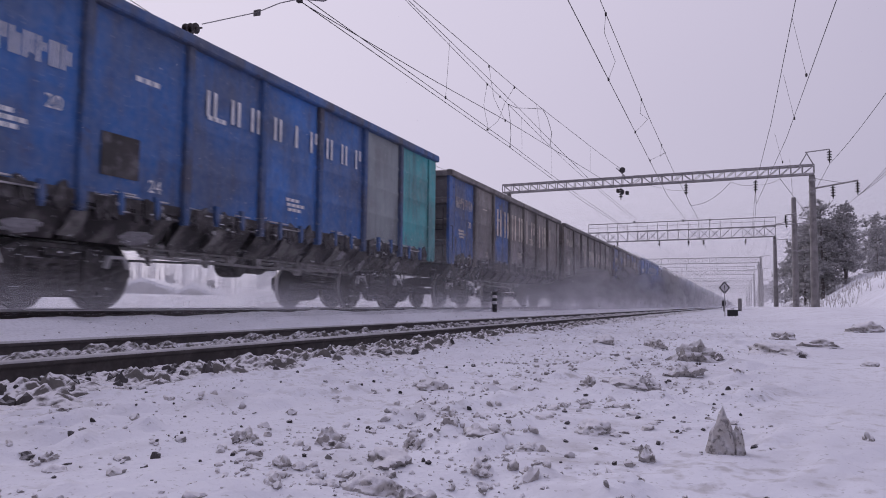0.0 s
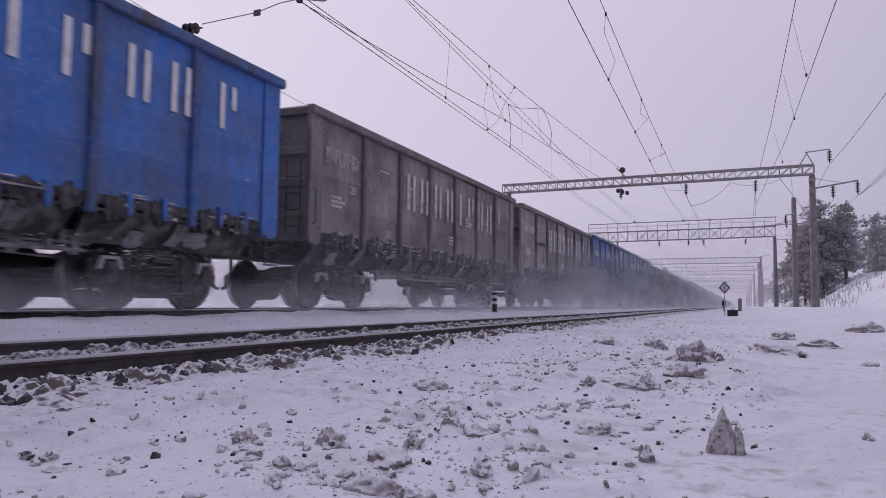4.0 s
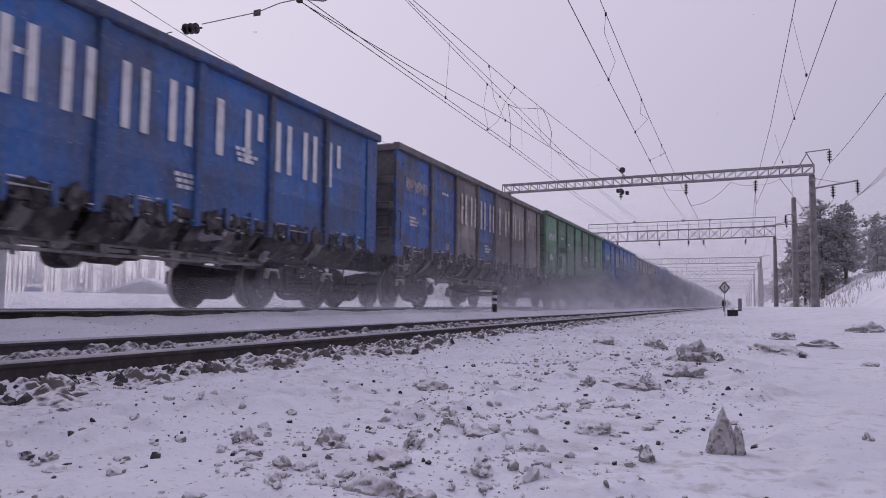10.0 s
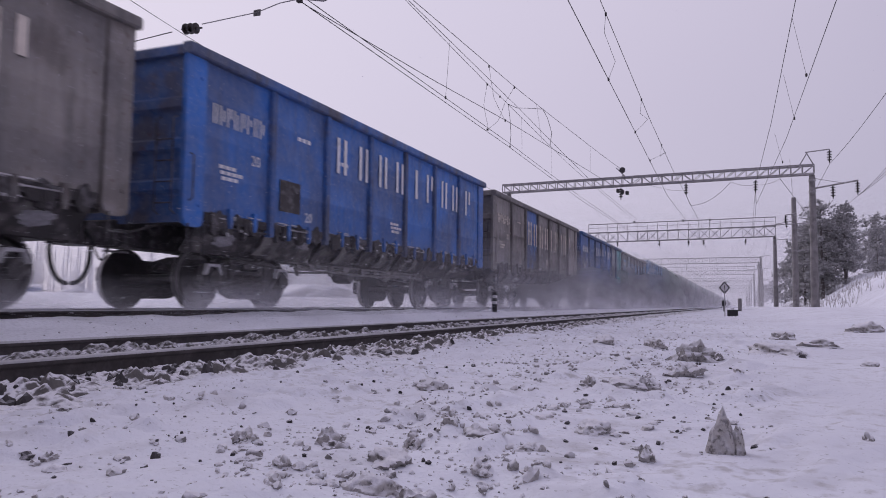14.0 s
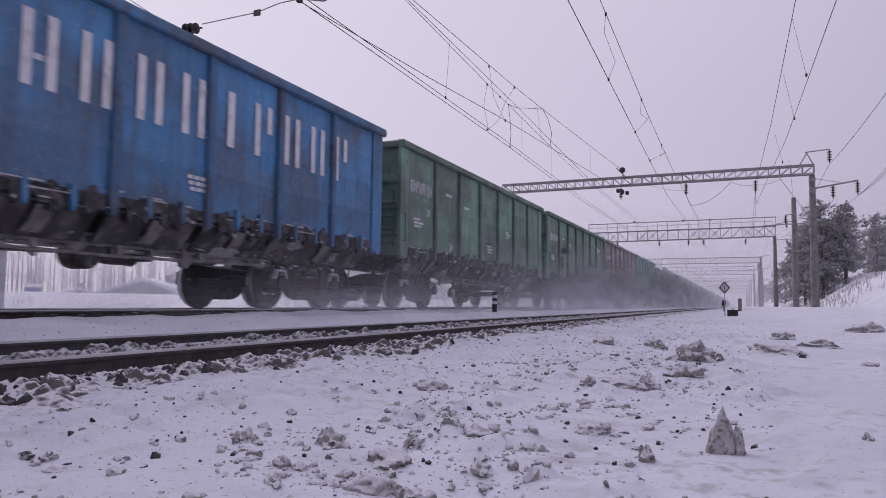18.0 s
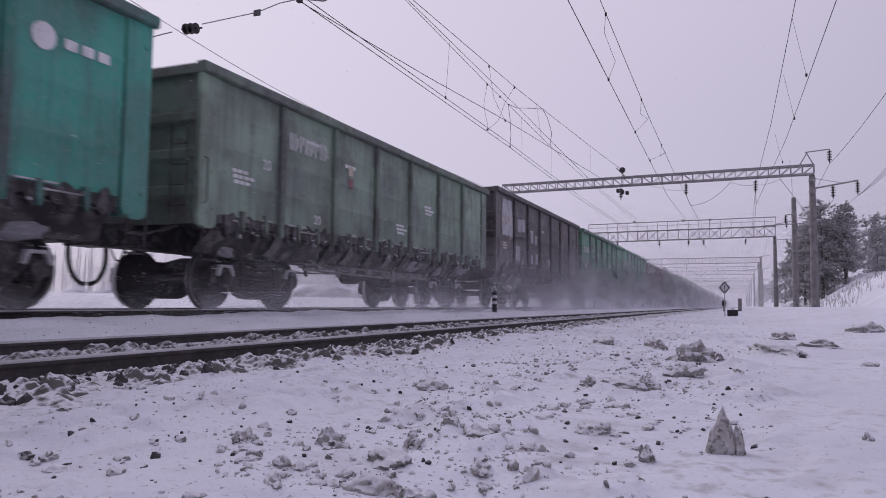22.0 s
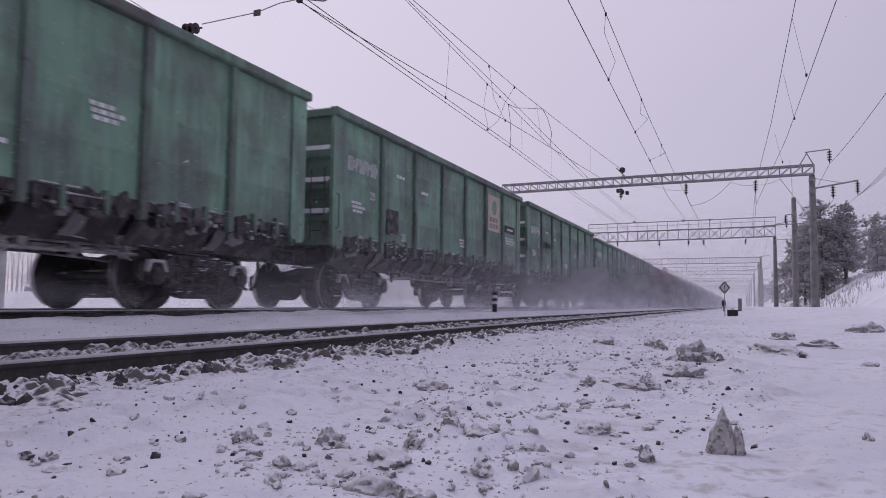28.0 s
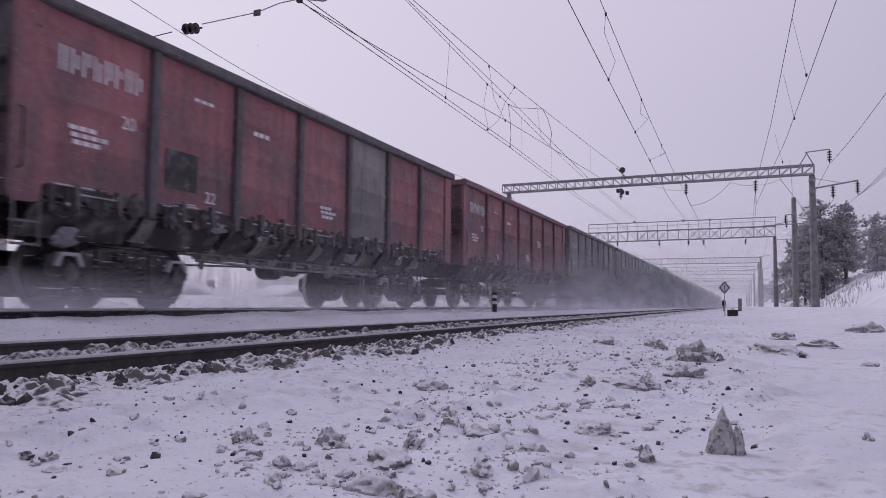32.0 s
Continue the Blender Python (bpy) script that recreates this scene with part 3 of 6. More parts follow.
    for i in range(21000):
        y = 1.0 + 30 * rng.random() ** 2.0
        x = -0.25 - 0.09 * y + rng.gauss(0, 0.75) if rng.random() < 0.6 else rng.uniform(-3.1, 0.35)
        if x < -3.2 or x > 0.04 * y or (x > -0.12 and rng.random() < 0.6):
            continue
        if noise.noise((x * 1.6, y * 1.2, 9.0)) + 0.6 * noise.noise((x * 5.0, y * 4.0, 2.0)) < -0.15 + 0.4 * rng.random():
            continue
        s = 0.0025 + 0.007 * rng.random() ** 2 if rng.random() < 0.9 else rng.uniform(0.009, 0.022)
        crumbs.append((x, y, ground_z(x, y) + 0.15 * s, s, rng.uniform(0.4, 1.0)))
    stones("snow_crumbs", [c for c in crumbs if c[3] > 0.0105], CRUMB, "grey lumps of broken snow crust on the snowfield", "snow crumbs", rounded=True)
    stones("snow_crumbs", [c for c in crumbs if c[3] <= 0.0105], CRUMB, "small grey crumbs of broken snow crust on the snowfield", "snow crumbs")
    def powder(x, y):
        wave = 0.5 * noise.noise((x * 0.9, y * 0.5, 4.0)) + 0.3 * noise.noise((x * 2.8, y * 1.8, 1.0)) + 0.12 * noise.noise((x * 9.0, y * 7.0, 2.0))
        edge = smooth(-5.42, -5.75, x + 0.15 * noise.noise((y * 0.8, 0, 3.0))) * smooth(-7.86, -7.70, x)
        return ground_z(x, y) - 0.02 + edge * (0.045 + 0.09 * max(-0.2, wave))
    xs = spread([(-7.88, 0.05), (-5.35, 1)])
    ys = spread([(1.0, 0.06), (14.0, 0.2), (40.0, 0.6), (90.0, 1)])
    n = len(xs)
    vs = [(x, y, powder(x, y)) for y in ys for x in xs]
    fs = [(p * n + q, p * n + q + 1, (p + 1) * n + q + 1, (p + 1) * n + q) for p in range(len(ys) - 1) for q in range(n - 1)]
    me = quick("powder_drift", vs, fs, POWDER)
    me.shade_smooth()
    tagged(new("powder_drift", me), "clean blown powder snow drifted between the two tracks", "snow drift", kind="stuff")
    rubble = []     # the band of broken crust that a plough left
    for i in range(1250):
        y = 1.35 + 5.2 * rng.random() ** 1.3
        x = -0.62 - 0.03 * y + rng.gauss(0, 0.34)
        if noise.noise((x * 3.0, y * 2.2, 6.0)) < -0.05 or x > -0.1:
            continue
        size = 0.004 + 0.020 * rng.random() ** 2.8
        rubble.append((x, y, ground_z(x, y) + 0.1 * size, size, rng.uniform(0.40, 0.75)))
    stones("snow_rubble", rubble, CLOD, "broken lumps of dirty snow crust on the snowfield", "snow rubble", rounded=True)
    drift = []
    for i in range(900):
        y = 3 + 40 * rng.random()
        x = rng.uniform(-7.4, -5.35)
        drift.append((x, y, powder(x, y), rng.uniform(0.006, 0.02), 0.6))
    stones("track_crumbs", drift, CRUMB, "grey snow crumbs lying between the two tracks", "snow crumbs")


build_scatter()
clod(-0.055, 2.32, 0.098, 0.152, 1, sharp=0.46, rough=0.22)
clod(-0.015, 2.34, 0.066, 0.112, 2, sharp=0.38, rough=0.22)
clod(-0.88, 1.81, 0.140, 0.054, 3, rough=0.36)
clod(-0.81, 1.58, 0.126, 0.048, 4, sharp=0.10, rough=0.36)
clod(-0.67, 1.52, 0.112, 0.047, 5, sharp=0.10)
clod(-1.38, 1.85, 0.087, 0.040, 6, sharp=0.20)
clod(-1.11, 1.65, 0.069, 0.031, 7, sharp=0.10)
clod(-1.18, 1.99, 0.098, 0.054, 8, sharp=0.20)
clod(-0.93, 2.08, 0.079, 0.046, 9, sharp=0.20)
clod(-0.89, 2.29, 0.084, 0.046, 10, sharp=0.20)
clod(-0.77, 2.21, 0.110, 0.044, 11, sharp=0.10, rough=0.36)
clod(-0.58, 2.13, 0.083, 0.031, 12, sharp=0.30, rough=0.36)
clod(-0.46, 2.49, 0.166, 0.055, 13, rough=0.36)
clod(-0.25, 2.13, 0.074, 0.054, 14, sharp=0.30)
clod(-0.35, 5.99, 0.287, 0.167, 15, sharp=0.10)
clod(-0.31, 4.81, 0.201, 0.089, 16, sharp=0.10)
clod(-0.18, 6.28, 0.126, 0.073, 17, sharp=0.20)
clod(0.30, 7.39, 0.479, 0.114, 18, rough=0.36)
clod(0.74, 8.42, 0.326, 0.091, 19, rough=0.36)
clod(0.86, 6.09, 0.123, 0.047, 20, sharp=0.10, rough=0.36)
clod(0.35, 2.56, 0.040, 0.030, 21, sharp=0.10)
clod(-0.73, 3.82, 0.108, 0.060, 22, sharp=0.30)
clod(-0.55, 3.73, 0.187, 0.058, 23, rough=0.36)
clod(-0.43, 3.84, 0.120, 0.072, 24, sharp=0.10)
clod(-0.64, 1.85, 0.077, 0.034, 25)
clod(-0.79, 7.59, 0.212, 0.106, 26, sharp=0.10)
clod(-1.43, 3.38, 0.171, 0.063, 27, sharp=0.10, rough=0.36)
clod(-1.23, 1.67, 0.055, 0.020, 28, rough=0.36)
clod(-1.61, 1.39, 0.067, 0.023, 29, rough=0.36)
clod(-2.30, 2.04, 0.096, 0.033, 30, rough=0.36)
clod(-0.92, 1.56, 0.052, 0.020, 31, sharp=0.10, rough=0.36)
clod(-0.49, 1.91, 0.068, 0.031, 32, sharp=0.20)
clod(-1.32, 7.81, 0.305, 0.098, 33, sharp=0.10, rough=0.36)
clod(0.47, 9.91, 0.306, 0.107, 34, sharp=0.10, rough=0.36)
clod(1.83, 13.40, 0.521, 0.187, 35, rough=0.36)
clod(-1.73, 1.47, 0.053, 0.032, 36, sharp=0.20)
clod(-0.49, 1.60, 0.035, 0.029, 37, True, sharp=0.20)
clod(-0.59, 1.64, 0.025, 0.014, 38, True)
clod(-0.54, 1.70, 0.013, 0.011, 39, True)
clod(-1.48, 1.59, 0.031, 0.034, 40, True, sharp=0.10)
clod(-1.41, 1.48, 0.027, 0.019, 41, True)
clod(-1.79, 1.45, 0.051, 0.022, 42, True)
clod(-1.64, 1.45, 0.045, 0.014, 43, True)
clod(-1.64, 4.62, 0.038, 0.030, 44, True)
clod(-1.07, 2.71, 0.025, 0.014, 45, True)
clod(-0.06, 3.87, 0.033, 0.033, 46, True, sharp=0.10)
clod(-1.64, 5.09, 0.029, 0.021, 47, True)
clod(-1.11, 6.09, 0.033, 0.024, 48, True)
clod(-0.12, 2.82, 0.020, 0.013, 49, True)
clod(-0.38, 2.69, 0.019, 0.008, 50, True)
clod(0.49, 7.02, 0.071, 0.043, 51, True, sharp=0.10)
clod(-2.78, 2.46, 0.052, 0.055, 60, True, sharp=0.1)
clod(-3.05, 2.93, 0.065, 0.077, 61, True, sharp=0.1)
clod(-3.01, 3.53, 0.086, 0.077, 62, True, sharp=0.1)
clod(-2.61, 3.16, 0.070, 0.074, 63, True, sharp=0.1)
clod(-2.89, 4.06, 0.100, 0.062, 64, True, sharp=0.1)
clod(-2.65, 3.84, 0.058, 0.052, 65, True, sharp=0.1)
clod(-2.70, 2.17, 0.081, 0.073, 66, True, sharp=0.1)
clod(-3.11, 2.38, 0.048, 0.049, 67, True, sharp=0.1)
clod(-2.91, 4.69, 0.111, 0.069, 68, True, sharp=0.1)
clod(-2.55, 5.71, 0.077, 0.061, 69, True, sharp=0.1)
clod(-2.72, 5.46, 0.141, 0.085, 70, True, sharp=0.1)
clod(-2.93, 3.69, 0.066, 0.046, 71, True, sharp=0.1)

rng = random.Random(23)
for k in range(22):     # stones that stick out of the shoulder, at the sleepers' ends
    y = 2.0 + 0.36 * (k // 2) * (1 + 0.03 * k) + rng.uniform(-0.14, 0.14)
    clod(rng.uniform(-3.28, -2.72), y, rng.uniform(0.05, 0.10), rng.uniform(0.06, 0.10), 80 + k, True, sharp=0.1)


# ---- wagon ----
HB, HW, ZT = 6.467, 1.57, 3.74          # half length, half width and top of the wagon's box
POSTS = (-4.4, -2.64, -0.88, 0.88, 2.64, 4.4)
EDGES = (-6.05, -4.4, -2.64, -0.88, 0.88, 2.64, 4.4, 6.05)


def panel_mesh(length, ribs=True):
    prof = [(1.500, 1.40), (1.500, 1.46)]
    for z in (1.98, 2.52, 3.06):
        prof += [(1.500, z - 0.05), (1.516, z - 0.02), (1.516, z + 0.02), (1.500, z + 0.05)] if ribs else []
    prof += [(1.500, 3.60)]
    outline = prof + [(1.47, 3.60), (1.47, 1.40)]
    return Form().prism(outline, "y", -length / 2, length / 2).mesh("side_panel", PAINT["b"])


def flip(me):
    """The same mesh for the other side of the wagon."""
    other = me.copy()
    other.transform(Matrix.Diagonal((-1, 1, 1, 1)))
    other.flip_normals()
    return other


def wagon_meshes():
    M = {}
    M["panel"] = panel_mesh(1.76 - 0.10)
    M["end_panel"] = panel_mesh(1.65 - 0.05)
    f = Form().prism([(-0.075, 1.46), (-0.055, 1.20), (0.055, 1.20), (0.075, 1.46), (0.075, 3.60), (-0.075, 3.60)], "x", 1.468, 1.565)
    f.box(1.565, 1.578, -0.055, 0.055, 1.22, 3.58, 0.005)
    M["post"] = f.mesh("side_post", PAINT["b"])
    f = Form().prism([(-0.21, 3.60), (-0.21, 1.32), (-0.17, 1.23), (-0.08, 1.19), (0.10, 1.19), (0.18, 1.22), (0.21, 1.30), (0.21, 3.60)], "x", 1.46, 1.535)
    for z in (1.5, 3.3):
        f.lathe([(1.53, 0.03), (1.55, 0.028), (1.556, 0.012)], (0, 0.1, z), "x", 8)
    M["corner"] = f.mesh("corner_plate", PAINT["b"])
    f = Form()
    f.prism([(1.46, 3.58), (1.60, 3.58), (1.625, 3.60), (1.625, 3.70), (1.60, 3.74), (1.46, 3.74)], "y", -HB - 0.03, HB + 0.03)
    M["rim"] = f.mesh("top_rail", PAINT["b"])
    f = Form()
    f.prism([(-HB - 0.035, 3.575), (-HB + 0.10, 3.575), (-HB + 0.10, 3.735), (-HB + 0.01, 3.735), (-HB - 0.035, 3.70)], "x", -1.455, 1.455)
    M["end_rim"] = f.mesh("end_top_rail", PAINT["b"])
    prof = [(-HB + 0.10, 1.25), (-HB + 0.06, 1.25)]
    for z in (1.75, 2.32, 2.90):
        prof += [(-HB + 0.06, z - 0.11), (-HB - 0.02, z - 0.06), (-HB - 0.02, z + 0.06), (-HB + 0.06, z + 0.11)]
    f = Form().prism(prof + [(-HB + 0.06, 3.575), (-HB + 0.10, 3.575)], "x", -1.455, 1.455)
    M["end"] = f.mesh("end_wall", PAINT["b"])
    f = Form()
    for z in (1.75, 2.32, 2.90):
        f.prism([(-HB + 0.055, z + 0.105), (-HB - 0.015, z + 0.062), (-HB - 0.01, z + 0.085), (-HB + 0.055, z + 0.16)], "x", -1.40, 1.42)
    M["end_snow"] = f.mesh("ledge_snow", SNOW_CAP)
    f = Form().box(-1.46, 1.46, -HB + 0.1, HB - 0.1, 1.34, 1.39)
    M["floor"] = f.mesh("floor_plate", SOOT)
    f = Form()
    f.prism([(1.40, 1.30), (1.515, 1.30), (1.515, 1.43), (1.498, 1.43), (1.498, 1.33), (1.40, 1.33)], "y", -6.0, 6.0)
    M["sill"] = f.mesh("side_sill", SOOT)
    # floor hatch with its lugs and latch bar
    for variant in range(3):
        f = Form()
        f.prism([(1.43, 1.31), (1.46, 1.29), (1.10, 0.86), (1.07, 0.88)], "y", -0.79, 0.79)
        rng = random.Random(17 + variant)
        f.tube([(1.50, -0.78, 1.24), (1.50, 0.78, 1.24)], 0.018, 6)
        for i in range(9):     # latches, chain ends and bent brackets below the edge of the side
            y, wd = rng.uniform(-0.74, 0.74), rng.uniform(0.025, 0.10)
            top, low = 1.34 + 0.14 * rng.random() ** 2, rng.uniform(1.08, 1.24)
            f.prism([(y - wd, top), (y - wd * 0.3, top + 0.03), (y + wd, top - 0.02), (y + wd * 0.9, low + 0.07), (y + wd * rng.uniform(0.0, 0.6), low), (y - wd * rng.uniform(0.3, 0.9), low + 0.03)], "x", 1.40 + rng.uniform(0, 0.08), 1.50 + rng.uniform(0.005, 0.05))
        for y in (-0.48, 0.40):     # bunched latch heads
            y, h, q = y + rng.uniform(-0.16, 0.16), rng.uniform(0.03, 0.15), rng.uniform(0.6, 1.1)
            f.prism([(y + q * a, z) for a, z in ((-0.20, 1.26), (-0.05, 1.16), (0.20, 1.24), (0.17, 1.40), (0.08, 1.38 + h), (-0.04, 1.37 + h * 0.8), (-0.16, 1.40))], "x", 1.44, 1.54)
        me = M["hatch%d" % variant] = f.mesh("floor_hatch", SOOT)
        me.materials.append(HATCH)
        for p in me.polygons:
            if p.area > 0.4:
                p.material_index = 1
        f = Form()     # snow on the ledge of the sill and on the latches
        for i in range(3):
            y, a = rng.uniform(-0.6, 0.55), 0.04 + 0.24 * rng.random() ** 2
            z = rng.choice((1.445, 1.445, 1.475, 1.36))
            f.prism([(1.50, z), (1.555, z - 0.004), (1.55, z + 0.014), (1.50, z + 0.026)], "y", y - a, y + a)
        for i in range(4):
            y, z, a = rng.uniform(-0.7, 0.7), rng.uniform(1.1, 1.38), rng.uniform(0.012, 0.03)
            f.box(1.51, 1.555, y - a, y + a, z, z + rng.uniform(0.02, 0.07), 0.008)
        M["ledge%d" % variant] = f.mesh("ledge_snow", FROST)
    f = Form().prism([(-0.045, 1.50), (-0.04, 1.32), (-0.012, 1.20), (0.012, 1.20), (0.04, 1.30), (0.03, 1.50)], "x", 1.515, 1.575)
    M["lug"] = f.mesh("hinge_bracket", PAINT["b"])
    f = Form()
    f.prism([(-0.24, 0.92), (0.24, 0.92), (0.24, 0.95), (0.17, 0.95), (0.17, 1.34), (-0.17, 1.34), (-0.17, 0.95), (-0.24, 0.95)], "y", -6.3, 6.3)
    M["centre_sill"] = f.mesh("centre_sill", SOOT)
    f = Form()
    f.prism([(-1.42, 1.33), (-1.42, 1.2), (-0.5, 0.93), (0.5, 0.93), (1.42, 1.2), (1.42, 1.33)], "y", -0.09, 0.09)
    f.prism([(1.40, 1.26), (1.47, 1.20), (1.36, 1.02), (1.20, 0.90), (1.12, 0.94), (1.30, 1.14)], "y", -0.13, 0.12)
    me = M["bearer"] = f.mesh("cross_bearer", SOOT)
    me.materials.append(DIM_FROST)
    for p in me.polygons:
        if p.center.x > 1.1 and p.center.z < 1.24 and abs(p.normal.y) < 0.99 and p.area < 0.2:
            p.material_index = 1
    # brake gear
    f = Form().lathe([(-0.30, 0.05), (-0.29, 0.16), (-0.22, 0.178), (0.16, 0.178), (0.22, 0.19), (0.25, 0.19), (0.25, 0.07), (0.42, 0.05)], (0.62, 0.1, 0.80), "y", 14)
    f.box(0.50, 0.74, -0.1, 0.2, 0.95, 1.34, 0.02).box(0.60, 0.98, 0.20, 0.46, 0.68, 0.94, 0.04)
    M["cylinder"] = f.mesh("brake_cylinder", GEAR)
    f = Form().lathe([(-0.45, 0.05), (-0.42, 0.14), (-0.34, 0.165), (0.34, 0.165), (0.42, 0.14), (0.45, 0.05)], (0.75, 1.6, 0.86), "y", 14)
    f.box(0.70, 0.80, 1.3, 1.36, 0.9, 1.34).box(0.70, 0.80, 1.84, 1.9, 0.9, 1.34)
    M["tank"] = f.mesh("air_reservoir", GEAR)
    f = Form().lathe([(0.62, 0.10), (0.64, 0.20), (0.70, 0.215), (0.98, 0.215), (1.02, 0.19), (1.03, 0.07)], (0, -0.72, 0.74), "x", 16)
    f.box(0.72, 0.92, -0.82, -0.62, 0.9, 1.34, 0.02).box(0.9, 1.0, -0.52, -0.30, 0.66, 0.88, 0.03)
    M["valve"] = f.mesh("brake_valve", GEAR)
    f = Form()
    f.tube([(1.02, -3.1, 0.86), (1.02, 3.1, 0.84)], 0.021, 6)
    f.tube([(0.86, -3.0, 0.98), (0.86, 3.0, 0.97)], 0.018, 6)
    f.tube([(0.60, -3.2, 0.68), (0.60, -0.3, 0.76)], 0.018, 6)
    f.tube([(0.60, 0.5, 0.78), (0.60, 3.2, 0.66)], 0.018, 6)
    for y in (-2.4, -1.2, 1.9, 2.7):
        f.box(1.0, 1.04, y - 0.02, y + 0.02, 0.83, 1.2)
    f.tube([(1.10, -3.0, 0.74), (1.08, -0.4, 0.71), (1.10, 3.0, 0.75)], 0.024, 6)
    f.tube([(0.95, -2.9, 0.80), (0.95, 2.9, 0.79)], 0.03, 6)
    rng = random.Random(4)
    for y in (-2.75, -2.3, -1.55, -0.95, -0.3, 0.35, 1.0, 1.3, 2.05, 2.5, 2.85):     # hangers, levers and brackets
        a, d = rng.uniform(0.05, 0.16), rng.uniform(0.60, 0.76)
        f.prism([(y - a, 1.0), (y + a * 0.8, 1.0), (y + a * rng.uniform(0.2, 1.2), d + 0.08), (y + a * 0.2, d), (y - a * rng.uniform(0.1, 0.9), d + 0.03)], "x", 0.96, 1.0 + rng.uniform(0.02, 0.1))
    M["rods"] = f.mesh("brake_rod", PIPE)
    f = Form().tube([(1.06, -3.15, 0.90), (1.06, -2.2, 0.90)], 0.048, 10).tube([(1.06, -2.2, 0.90), (1.06, -1.0, 0.90)], 0.034, 10)
    f.lathe([(-0.05, 0.05), (-0.045, 0.062), (0.045, 0.062), (0.05, 0.05)], (1.06, -2.2, 0.90), "y", 10)
    M["pipe"] = f.mesh("adjuster_pipe", PIPE)
    f = Form().prism([(-0.93, 0.90), (-0.86, 0.975), (-0.70, 1.0), (-0.56, 0.965), (-0.50, 0.89), (-0.58, 0.925), (-0.72, 0.955), (-0.86, 0.93)], "x", 0.66, 1.02)
    M["cap"] = f.mesh("frost_cap", CAKED)
    # ends: coupler, hose, ladder, step
    f = Form()
    f.box(-0.15, 0.15, -6.72, -6.2, 0.96, 1.20, 0.03)
    f.prism([(-0.20, -6.98), (0.10, -6.98), (0.22, -6.88), (0.22, -6.72), (-0.22, -6.72), (-0.24, -6.92)], "z", 0.90, 1.24)
    f.box(-0.35, 0.35, -6.56, -6.44, 0.92, 1.30, 0.03)
    f.tube([(0.3, -6.6, 1.15), (0.75, -6.62, 1.1), (1.3, -6.6, 1.2)], 0.018, 6)
    M["coupler"] = f.mesh("coupler", GEAR)
    f = Form()
    curve = [(-0.15 + 0.02 * i, -6.50 - 0.46 * (1 - math.cos(math.pi * i / 20)), 0.98 - 0.62 * math.sin(math.pi * i / 20)) for i in range(11)]
    f.tube([(-0.12, -6.25, 1.04), (-0.15, -6.42, 1.02)] + curve, 0.032, 8)
    M["hose"] = f.mesh("air_hose", HOSE)
    f = Form()
    curve = [(0.25, -6.50 - 0.46 * (i / 10), 0.95 - 0.30 * math.sin(math.pi * i / 7) * (1 - i / 20)) for i in range(11)]
    f.tube([(0.25, -6.25, 0.98)] + curve, 0.016, 6)
    M["cable"] = f.mesh("chain_cable", HOSE)
    f = Form()
    for y in (-6.42, -6.10):
        f.tube([(1.585, y, 1.22), (1.585, y, 0.72)], 0.014, 6)
    for z in (0.73, 0.98):
        f.box(1.54, 1.60, -6.43, -6.09, z - 0.012, z + 0.012)
    M["step"] = f.mesh("foot_step", SOOT)
    f = Form()
    f.tube([(1.54, -6.36, 1.55), (1.60, -6.36, 1.58), (1.60, -6.36, 2.2), (1.54, -6.36, 2.23)], 0.011, 6)
    f.tube([(1.1, -HB - 0.02, 1.35), (1.1, -HB - 0.10, 1.4), (1.1, -HB - 0.10, 2.7), (1.1, -HB - 0.02, 2.75)], 0.012, 6)
    f.tube([(1.4, -HB - 0.02, 1.35), (1.4, -HB - 0.10, 1.4), (1.4, -HB - 0.10, 2.7), (1.4, -HB - 0.02, 2.75)], 0.012, 6)
    for z in (1.5, 1.8, 2.1, 2.4):
        f.tube([(1.1, -HB - 0.10, z), (1.4, -HB - 0.10, z)], 0.010, 6)
    M["grab"] = f.mesh("grab_rail", SOOT)
    # caked snow on the gear under the floor
    bm = lump(0.42, 0.50, 0.11, 3.3, 3, 0.5)
    me = bpy.data.meshes.new("caked_snow")
    bm.to_mesh(me)
    bm.free()
    me.materials.append(CAKED)
    me.shade_smooth()
    M["cake"] = me
    rng = np.random.default_rng(9)
    n = 330
    c = np.stack([rng.uniform(1.34, 1.58, n), rng.uniform(-6.2, 6.2, n), rng.choice([1.50, 1.46, 1.44, 1.40, 1.28, 1.24, 0.88, 0.74], n) + rng.normal(0, 0.012, n)], -1)
    k = n // 3      # a third of them on the bogies' frames and springs
    c[:k] = np.stack([rng.uniform(1.06, 1.15, k), rng.choice([-4.325, 4.325], k) + rng.uniform(-1.2, 1.2, k), rng.choice([0.83, 0.74, 0.70, 0.62, 0.25], k) + rng.normal(0, 0.02, k)], -1)
    tri = c[:, None, :] + rng.normal(0, 1, (n, 4, 3)) * (rng.uniform(0.006, 0.022, (n, 1, 1)) * np.stack([np.full(n, 0.5), 0.8 + 6.0 * rng.random(n) ** 3, np.full(n, 0.45)], -1)[:, None, :])
    M["bits"] = quick("ice_bits", tri.reshape(-1, 3).tolist(), [tuple(4 * i + k for k in q) for i in range(n) for q in ((0, 1, 2), (0, 2, 3), (0, 3, 1), (1, 3, 2))], SNOW_CAP)
    # bogie: side frame outside the wheels
    f = Form()
